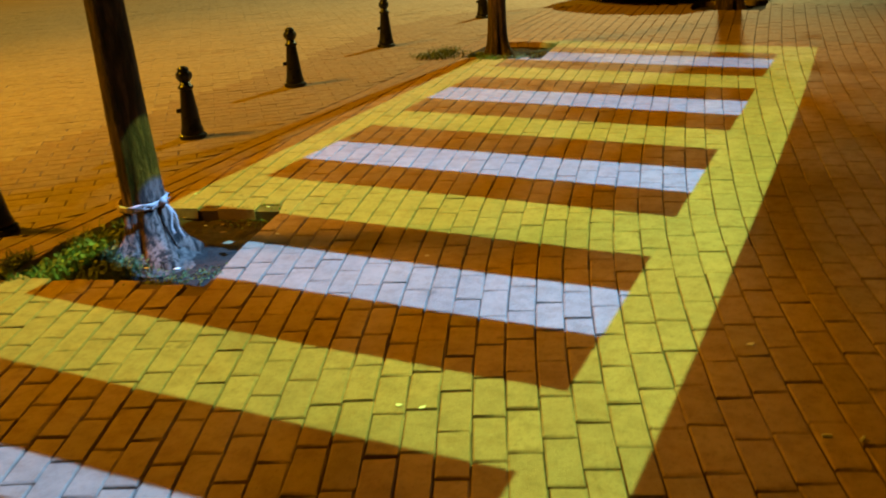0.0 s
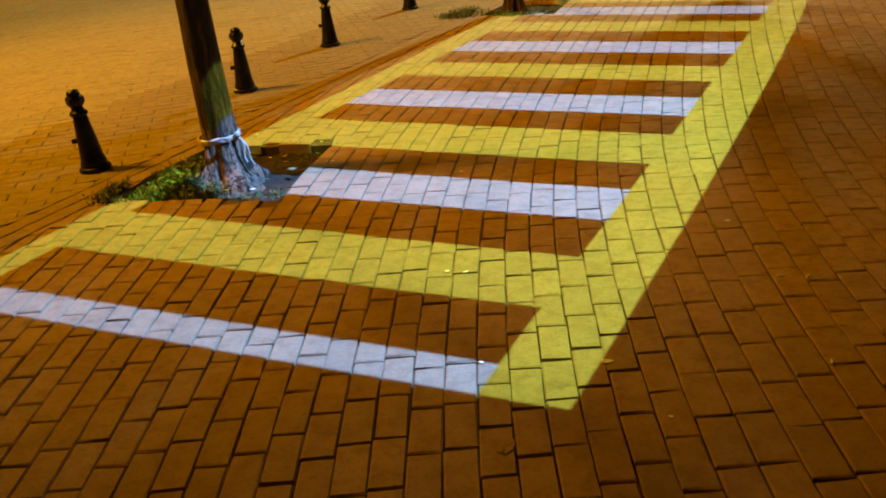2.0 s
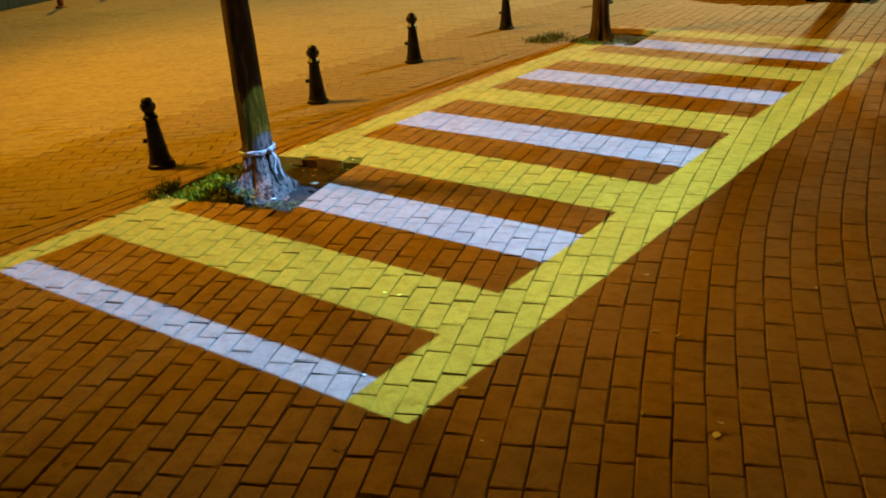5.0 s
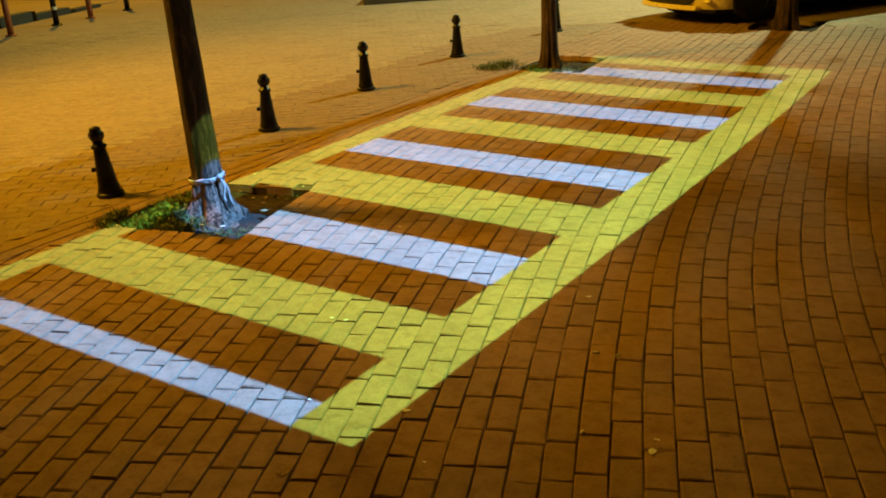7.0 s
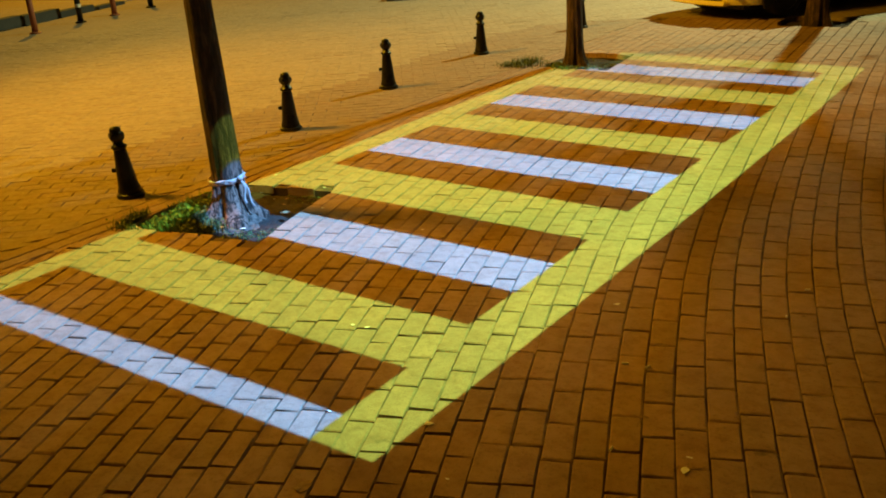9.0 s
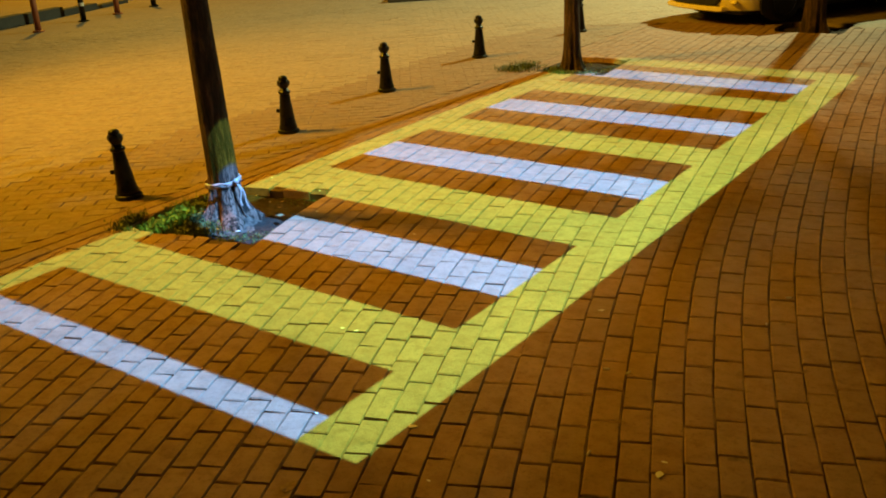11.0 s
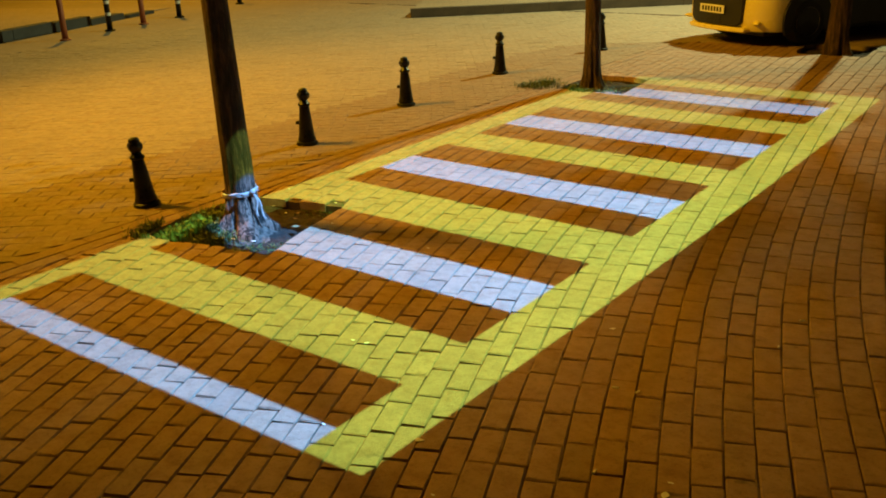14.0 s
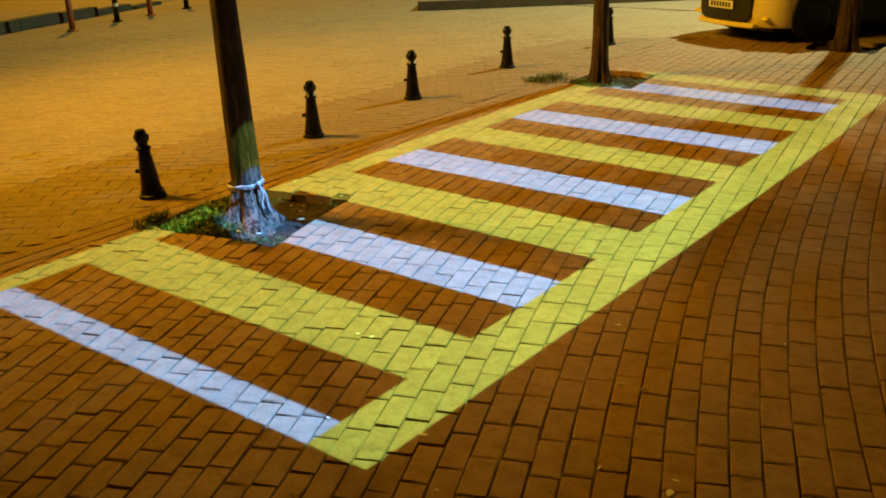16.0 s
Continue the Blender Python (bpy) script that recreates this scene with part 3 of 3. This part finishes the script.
build_weeds("weeds", [(-2.90, 7.25, 0.10, 0.07, 380), (-3.05, 7.10, 0.09, 0.05, 260), (-2.62, 7.08, 0.08, 0.06, 260), (-2.45, 7.15, 0.08, 0.06, 240), (-2.35, 7.45, 0.07, 0.04, 120), (-2.85, 7.6, 0.1, 0.05, 160), (-3.15, 6.98, 0.10, 0.10, 520), (-2.98, 7.12, 0.08, 0.12, 420), (-3.30, 6.85, 0.08, 0.06, 260), (-2.72, 6.98, 0.06, 0.07, 380), (-2.60, 6.92, 0.06, 0.05, 300), (-2.45, 7.02, 0.08, 0.05, 260)],
            22, "low green grass round the second tree")


# ---- the parked van ----
def build_wheel(x, y, van):
    wheel = part("wheel", ring_mesh(0.315, 0.20, 0.20), RUBBER, van)
    wheel.matrix_basis = pose(x, y, 0.315, 90, 0, 0)
    tyre_rim = bmesh.new()
    lathe(tyre_rim, [(0.06, -0.085), (0.19, -0.075), (0.205, -0.098), (0.205, 0.098), (0.19, 0.075), (0.06, 0.085)], 24)
    part("rim", tyre_rim, STEEL, wheel, "steel rim", smooth=False)
    return wheel


def ring_mesh(outer, inner, wide):
    bm = bmesh.new()
    h = wide / 2
    profile = [(inner, -h * 0.9), (outer - 0.04, -h), (outer - 0.008, -h * 0.75), (outer, -h * 0.4), (outer, h * 0.4), (outer - 0.008, h * 0.75), (outer - 0.04, h), (inner, h * 0.9)]
    lathe(bm, profile, 28)
    return bm


def slab(bm, half, low, high, r, back, front, columns=16):
    """A slab facing forward with rounded corners, bowed like the van's nose."""
    rows = []
    for k in range(columns + 1):
        y = -half * math.cos(math.pi * k / columns)
        over = max(0.0, abs(y) - (half - r))
        cut = r - math.sqrt(max(r * r - over * over, 0.0))
        x, edge = front - 0.24 * y * y, 0.012
        z0, z1 = low + cut, max(high - cut, low + cut + 0.002)
        rows.append([bm.verts.new(p) for p in ((back - 0.24 * y * y, y, z0), (x - edge, y, z0), (x, y, z0 + min(edge, (z1 - z0) / 3)), (x, y, z1 - min(edge, (z1 - z0) / 3)), (x - edge, y, z1), (back - 0.24 * y * y, y, z1))])
    for a, b in zip(rows, rows[1:]):
        for k in range(6):
            bm.faces.new((a[k], b[k], b[(k + 1) % 6], a[(k + 1) % 6]))
    bm.faces.new(rows[0])
    bm.faces.new(list(reversed(rows[-1])))
    bmesh.ops.recalc_face_normals(bm, faces=bm.faces)


def build_van():
    heading = math.degrees(math.atan2(-0.866, -0.500))
    van = thing("van", pose(-2.20, 11.60, 0, 0, 0, heading), "yellow parked van with a black lower grille and grey sides", "van")
    # x points forward from the front axle, y to the van's left
    half = 0.87
    outline = [(-3.25, 0.26), (-3.28, 0.5), (-3.26, 1.1), (-3.15, 1.72), (-2.9, 1.82), (-0.6, 1.84), (-0.15, 1.72), (0.38, 1.12), (0.62, 1.00), (0.78, 0.82), (0.84, 0.62), (0.86, 0.40), (0.83, 0.26), (0.78, 0.215)]
    belly = [(0.42, 0.20), (0.36, 0.42), (0.24, 0.60), (0.0, 0.68), (-0.24, 0.60), (-0.36, 0.42), (-0.40, 0.22), (-2.18, 0.22), (-2.24, 0.42), (-2.36, 0.60), (-2.6, 0.68), (-2.84, 0.60), (-2.96, 0.42), (-3.0, 0.24)]
    loop = outline + belly
    bm = bmesh.new()
    bands = []
    for y, pull, drop in ((-half, 0.17, 0.0), (-half + 0.07, 0.10, 0.0), (-half + 0.22, 0.035, 0.0), (-half * 0.4, -0.005, 0.0), (0, -0.025, 0.0), (half * 0.4, -0.005, 0.0), (half - 0.22, 0.035, 0.0), (half - 0.07, 0.10, 0.0), (half, 0.17, 0.0)):
        row = []
        for x, z in loop:
            px = x - (pull * 2.0 * max(0.0, (x - 0.2) / 0.66) if x > 0.2 else 0.0)
            tuck = 0.16 * max(0.0, z - 1.05) if abs(y) > half - 0.1 else 0.0
            row.append(bm.verts.new((px, y - math.copysign(tuck, y) if y else 0, z)))
        bands.append(row)
    n = len(loop)
    for a, b in zip(bands, bands[1:]):
        for k in range(n):
            bm.faces.new((a[k], b[k], b[(k + 1) % n], a[(k + 1) % n]))
    for row in (bands[0], bands[-1]):
        bmesh.ops.triangle_fill(bm, edges=[e for e in {e for v in row for e in v.link_edges} if e.other_vert(e.verts[0]) in row and e.verts[0] in row and e.verts[1] in row], use_beauty=True)
    bmesh.ops.recalc_face_normals(bm, faces=bm.faces)
    body = part("body", bm, YELLOW_PAINT, van, "yellow painted body", smooth=True)
    body.data.set_sharp_from_angle(angle=radians(40))
    bm = bmesh.new()
    slab(bm, 0.53, 0.285, 0.80, 0.11, 0.78, 0.932)
    grille = part("lower_grille", bm, BLACK_PLASTIC, van, "black plastic lower grille")
    for z in (0.335, 0.365, 0.395):
        bm = bmesh.new()
        box(bm, (0.928, 0.0, z), (0.012, 0.36, 0.012), 0.003)
        part("grille_bar", bm, BLACK_PLASTIC, grille)
    bm = bmesh.new()
    slab(bm, 0.60, 0.205, 0.272, 0.03, 0.72, 0.943)
    part("front_lip", bm, YELLOW_PAINT, van, "yellow bumper lip", smooth=False)
    bm = bmesh.new()
    box(bm, (0.938, 0.0, 0.50), (0.014, 0.52, 0.112), 0.004)
    plate = part("number_plate", bm, PLATE, van, "white number plate")
    for k in range(7):
        bm = bmesh.new()
        box(bm, (0.9465, -0.19 + k * 0.063, 0.50), (0.004, 0.040, 0.066), 0.001)
        part("plate_bar", bm, INK, plate)
    for side in (-1, 1):
        bm = bmesh.new()
        bmesh.ops.create_icosphere(bm, subdivisions=3, radius=1.0)
        bmesh.ops.transform(bm, matrix=pose(0.70, side * 0.66, 0.335, 0, 0, -side * 35) @ Matrix.Diagonal((0.06, 0.17, 0.035, 1)), verts=bm.verts)
        part("bumper_ledge", bm, YELLOW_PAINT, van, "sculpted bumper ledge under the lamp recess", smooth=True)
        for axle in (0.0, -2.6):
            bm = bmesh.new()
            lathe(bm, [(0.0, -0.02), (0.43, -0.02), (0.44, 0.0), (0.43, 0.02), (0.0, 0.02)], 28)
            bmesh.ops.transform(bm, matrix=pose(axle, side * 0.872, 0.34, 90, 0, 0), verts=bm.verts)
            bmesh.ops.delete(bm, geom=[v for v in bm.verts if v.co.z < 0.14], context="VERTS")
            part("wheel_arch", bm, BLACK_PLASTIC, van, "dark wheel arch")
        # Added dark panel that imitates the shade on the van's lower side.
        bm = bmesh.new()
        box(bm, (-1.30, side * 0.880, 0.40), (1.76, 0.03, 0.36), 0.012)
        part("side_shade_panel", bm, BLACK_PLASTIC, van, "black panel standing in for shade on the lower doors")
        bm = bmesh.new()
        box(bm, (0.60, side * 0.66, 0.80), (0.26, 0.28, 0.16), 0.05, Matrix.Rotation(radians(-side * 22), 4, "Z"))
        part("headlight", bm, LAMP_GLASS, van, "clear headlamp lens")
        bm = bmesh.new()
        box(bm, (-1.30, side * 0.872, 0.27), (1.76, 0.03, 0.10), 0.012)
        part("side_sill", bm, BLACK_PLASTIC, van, "black plastic side sill")
        bm = bmesh.new()
        box(bm, (-1.30, side * 0.884, 0.68), (1.70, 0.02, 0.09), 0.008)
        part("rub_strip", bm, BLACK_PLASTIC, van, "black rub strip")
        bm = bmesh.new()
        box(bm, (-0.85, side * 0.79, 1.38), (1.0, 0.03, 0.42), 0.02, Matrix.Rotation(radians(side * 9), 4, "X"))
        part("side_window", bm, GLASS, van, "dark side window")
    bm = bmesh.new()
    box(bm, (0.16, 0, 1.43), (0.72, 1.30, 0.02), 0.008, Matrix.Rotation(radians(48), 4, "Y"))
    part("windscreen", bm, GLASS, van, "dark windscreen")
    bm = bmesh.new()
    box(bm, (-1.20, 0, 0.28), (3.5, 1.30, 0.30), 0.02)
    part("underbody", bm, BLACK_PLASTIC, van, "dark underbody")
    for x in (0.0, -2.6):
        for y in (-0.80, 0.80):
            build_wheel(x, y, van)
    return van


build_van()


# ---- litter on the paving ----
def build_scrap(kind, x, y, size, turn, seed):
    rng = random.Random(seed)
    bm = bmesh.new()
    if kind == "cigarette_butt":
        tube(bm, [(-size, 0, 0.005), (0, 0, 0.0055), (size, 0, 0.005)], [0.0045, 0.0048, 0.0045], 8)
        label, material = "pale cigarette butt lying on the pavers", PAPER
    else:
        n = 9
        rim = [bm.verts.new((math.cos(6.283 * k / n) * size * rng.uniform(0.6, 1.2), math.sin(6.283 * k / n) * size * 0.55 * rng.uniform(0.6, 1.2), 0.002 + rng.uniform(0, 0.14) * size)) for k in range(n)]
        mid = bm.verts.new((0, 0, 0.003))
        for k in range(n):
            bm.faces.new((mid, rim[k], rim[(k + 1) % n]))
        label, material = ("crumpled scrap of pale paper on the pavers", PAPER) if kind == "paper_scrap" else ("curled dry brown leaf on the ground", DRY_LEAF)
    ob = part(kind, bm, material)
    if kind != "cigarette_butt":
        ob.modifiers.new("thick", "SOLIDIFY").thickness = 0.0012
    ob.matrix_basis = pose(x, y, 0.001, 0, 0, turn)
    return tagged(ob, label, "litter", "litter on the paving")


for k, (kind, x, y, size, turn) in enumerate([
        ("paper_scrap", 0.347, 0.143, 0.022, 20), ("paper_scrap", 1.314, 0.340, 0.026, 100), ("cigarette_butt", 1.037, 0.328, 0.014, 95), ("cigarette_butt", 0.810, 0.947, 0.014, 20),
        ("cigarette_butt", 0.907, 0.964, 0.012, 70), ("paper_scrap", -0.498, 0.686, 0.012, 10), ("paper_scrap", -0.416, 0.698, 0.014, 60), ("paper_scrap", 0.522, 1.483, 0.022, 40),
        ("cigarette_butt", 1.273, 2.058, 0.012, 30), ("cigarette_butt", 1.271, 1.709, 0.010, 110), ("paper_scrap", 1.30, 0.42, 0.012, 10), ("dry_leaf", 0.20, -0.42, 0.05, 70),
        ("dry_leaf", -2.02, 1.80, 0.035, 30), ("paper_scrap", -2.05, 1.44, 0.020, 45), ("paper_scrap", -2.20, 1.40, 0.018, 10), ("paper_scrap", -2.72, 2.42, 0.014, 0), ("paper_scrap", -2.15, 2.34, 0.012, 0),
        ("paper_scrap", -0.06, 0.02, 0.010, 0), ("paper_scrap", -0.98, 1.93, 0.012, 0), ("paper_scrap", -1.85, 1.98, 0.012, 0), ("dry_leaf", 1.056, 0.592, 0.016, 0), ("dry_leaf", -2.22, 2.02, 0.022, 80), ("paper_scrap", -2.30, 1.98, 0.010, 0), ("dry_leaf", -2.15, 1.92, 0.018, 20), ("paper_scrap", -2.50, 2.05, 0.012, 50), ("dry_leaf", -0.35, 1.25, 0.020, 15), ("dry_leaf", 1.55, 1.35, 0.016, 60), ("dry_leaf", 1.62, 1.10, 0.014, 100), ("paper_scrap", 0.62, -0.12, 0.010, 0), ("dry_leaf", -1.4, -0.35, 0.016, 140)]):
    build_scrap(kind, x, y, size, turn, k)


# ---- laid pavers ----
ANGLES = [(-6.0, 27.0), (-0.7, 25.5), (0.0, 23.0), (0.6, 22.0), (1.2, 20.0), (2.0, 17.0), (2.8, 13.5), (3.5, 11.5), (4.5, 10.3), (5.5, 9.5), (8.0, 6.0), (20.0, 3.0)]


def course_angle(y):
    return float(np.interp(y, [a for a, _ in ANGLES], [b for _, b in ANGLES]))


CURVE_Y = np.arange(-6.0, 16.01, 0.02)
CURVE_X = np.concatenate([[0.0], np.cumsum([-math.tan(radians(course_angle(y))) * 0.02 for y in CURVE_Y[:-1]])])
CURVE_X = CURVE_X - np.interp(0.388, CURVE_Y, CURVE_X) + 0.87


def course_x(y):
    return float(np.interp(y, CURVE_Y, CURVE_X))


LONG, JOINT, DEEP = 0.250, 0.0060, 0.060
TIGHT, WIDE = 0.1185, 0.130   # course widths inside the bend and outside it


CHIP = random.Random(11)


def paver_rings(half_x, half_y, c=0.005):
    """Outline rings of a paver from foot to worn top."""
    return [(half_x, half_y, -DEEP), (half_x, half_y, -c), (half_x - c, half_y - c, 0.0)]


def paver_bmesh(half_x, half_y):
    bm = bmesh.new()
    rings = [[bm.verts.new((sx * hx, sy * hy, z)) for sx, sy in ((-1, -1), (1, -1), (1, 1), (-1, 1))] for hx, hy, z in paver_rings(half_x, half_y)]
    for v in bm.verts:
        v.co += Vector((CHIP.uniform(-0.0030, 0.0022), CHIP.uniform(-0.0036, 0.0036), CHIP.uniform(-0.0012, 0.0006)))
    for a, b in zip(rings, rings[1:]):
        for k in range(4):
            bm.faces.new((a[k], a[(k + 1) % 4], b[(k + 1) % 4], b[k]))
    bm.faces.new(rings[-1])
    return bm


class Heap:
    """Many pavers joined into one mesh."""

    def __init__(self):
        self.verts, self.faces = [], []

    def add(self, m, half_x, half_y, clip=True, verge=False):
        """clip: a pavement paver, cut at the kerb strip; verge: one beyond the strip, cut at its other side. All are cut at the beds."""
        base = len(self.verts)
        for hx, hy, z in paver_rings(half_x, half_y, 0.005 if clip else 0.003):
            for sx, sy in ((-1, -1), (1, -1), (1, 1), (-1, 1)):
                p = m @ Vector((sx * hx + CHIP.uniform(-0.0024, 0.0018), sy * hy + CHIP.uniform(-0.0030, 0.0030), z + CHIP.uniform(-0.0006, 0.0006)))
                x, y = out_of_beds(p.x, p.y)
                if clip:
                    x = max(x, strip_edge(y) + 0.003)
                elif verge:
                    x = min(x, strip_edge(y) - 0.262)
                self.verts.append((x, y, p.z))
        for r in (0, 4):
            for k in range(4):
                j = (k + 1) % 4
                self.faces.append((base + r + k, base + r + j, base + r + 4 + j, base + r + 4 + k))
        self.faces.append((base + 8, base + 9, base + 10, base + 11))

    def finish(self, name, material, parent):
        mesh = bpy.data.meshes.new(name)
        mesh.from_pydata(self.verts, [], self.faces)
        mesh.materials.append(material)
        mesh.update()
        ob = new(name, mesh)
        ob.parent = parent
        return tagged(ob, kind="stuff")


def on_road(x, y):
    """Beyond the curved edge of the pavement, where the bollards' verge ends."""
    return y > 10.95 or x < float(np.interp(y, [-4.0, 6.5, 8.9, 10.1, 10.9], [-4.6, -4.66, -4.83, -4.44, -3.1]))


def strip_edge(y):
    """Inner side of the flush kerb strip along the road."""
    return -2.86 - 0.012 * y


def lay_pavement():
    rng = random.Random(5)
    pavement = thing("pavement", pose(0, 0, 0), "brown rectangular concrete pavers laid in curving courses", "pavement", kind="structure")
    heap, apron = Heap(), Heap()
    near = {w: [mesh_of("paver", paver_bmesh((w * 0.93 - JOINT * 0.8) / 2, (LONG - JOINT * 1.7) / 2), PAVER) for _ in range(6)] for w in (TIGHT, WIDE)}
    count = 0
    for i in range(-50, 70):
        wide = WIDE if i >= -3 else TIGHT
        offset = (i + 0.5) * WIDE if i >= -3 else -3 * WIDE + (i + 3.5) * TIGHT
        y = -4.15 + (LONG / 2 if i % 2 else 0.0) + rng.uniform(-0.045, 0.045)
        while y < 13.9:
            turn = course_angle(y)
            c = math.cos(radians(turn))
            x = offset + course_x(y)
            if strip_edge(y) - 0.13 < x < 6.9 and not on_road(x, y) and not in_bed(x, y, -0.045) and not at_corner(x, y):
                m = pose(x + rng.uniform(-0.0016, 0.0016), y, rng.uniform(-0.0024, 0.0012), rng.uniform(-0.4, 0.4), rng.uniform(-0.5, 0.5), turn + rng.uniform(-0.6, 0.6))
                close = -0.75 < x < 1.75 and -0.9 < y < 1.75 and count < 300
                if close:
                    brick = new("paver", near[wide][count % 6])
                    brick.parent = pavement
                    brick.matrix_basis = m @ Matrix.Diagonal((c / 0.93, 1, 1, 1))
                    count += 1
                else:
                    # The far end takes the duller copy that stands in for dimmer light.
                    (apron if y > 8.0 + 0.12 * rng.random() and x < 1.2 else heap).add(m, (wide * c - JOINT * 0.8) / 2, (LONG - JOINT * 1.65) / 2)
            y += LONG * c * rng.uniform(0.985, 1.015)
    heap.finish("laid_pavers", PAVER, pavement)
    apron.finish("apron_pavers", DIMMED_FAR_PAVER, pavement)
    return pavement


def lay_strip():
    """Flush kerb stones between pavement and road."""
    strip = thing("kerb_strip", pose(0, 0, 0), "flush dark kerb stones between pavement and road", "kerb", kind="structure")
    rng = random.Random(6)
    unit = mesh_of("kerbstone", paver_bmesh(0.058, 0.245), KERBSTONE)
    for lane in (0, 1):
        y = -4.1 + lane * 0.23
        while y < 10.7:
            stone = new("kerbstone", unit)
            stone.parent = strip
            stone.matrix_basis = pose(strip_edge(y) - 0.066 - lane * 0.124, y, rng.uniform(-0.003, 0.001), 0, rng.uniform(-0.5, 0.5), 0.7)
            y += 0.498
    return strip


def lay_road():
    rng = random.Random(7)
    road = thing("road", pose(0, 0, 0), "worn paved road lit orange by street lamps", "road", kind="structure")
    side = thing("verge", pose(0, 0, 0), "brown paved verge with a row of bollards along the road", "pavement", kind="structure")
    far, near = Heap(), Heap()
    alike, picked = [mesh_of("paver", paver_bmesh(0.1240, 0.0615), VERGE_PAVER) for _ in range(6)], 0
    turn = radians(38)
    ca, sa = math.cos(turn), math.sin(turn)
    for i in range(-150, 150):
        for j in range(-80, 90):
            u, v = (j + (0.5 if i % 2 else 0.0)) * 0.25, i * 0.125
            x, y = -6.0 + u * ca - v * sa, 5.0 + u * sa + v * ca
            away = on_road(x, y)
            if not (-12.66 < x < (6.9 if away and y > 10.9 else strip_edge(y) - 0.14) and -4.1 < y < 13.9) or in_bed(x, y, -0.03):
                continue
            z = 0.006 * noise.noise((x * 0.8, y * 0.8, 0)) - 0.005
            m = pose(x, y, z + rng.uniform(-0.0015, 0.001), rng.uniform(-0.4, 0.4), rng.uniform(-0.4, 0.4), 38 + rng.uniform(-0.6, 0.6))
            if not away and picked < 300 and 0.0 < y < 7.0 and x < strip_edge(y) - 0.42:
                brick = new("paver", alike[picked % 6])
                brick.parent = side
                brick.matrix_basis = m
                picked += 1
                continue
            (far if away else near).add(m, 0.1240, 0.0615, clip=False, verge=not away)
    far.finish("road_pavers", ROAD_PAVER, road)
    near.finish("verge_pavers", VERGE_PAVER, side)
    return road


lay_pavement()
lay_strip()
lay_road()
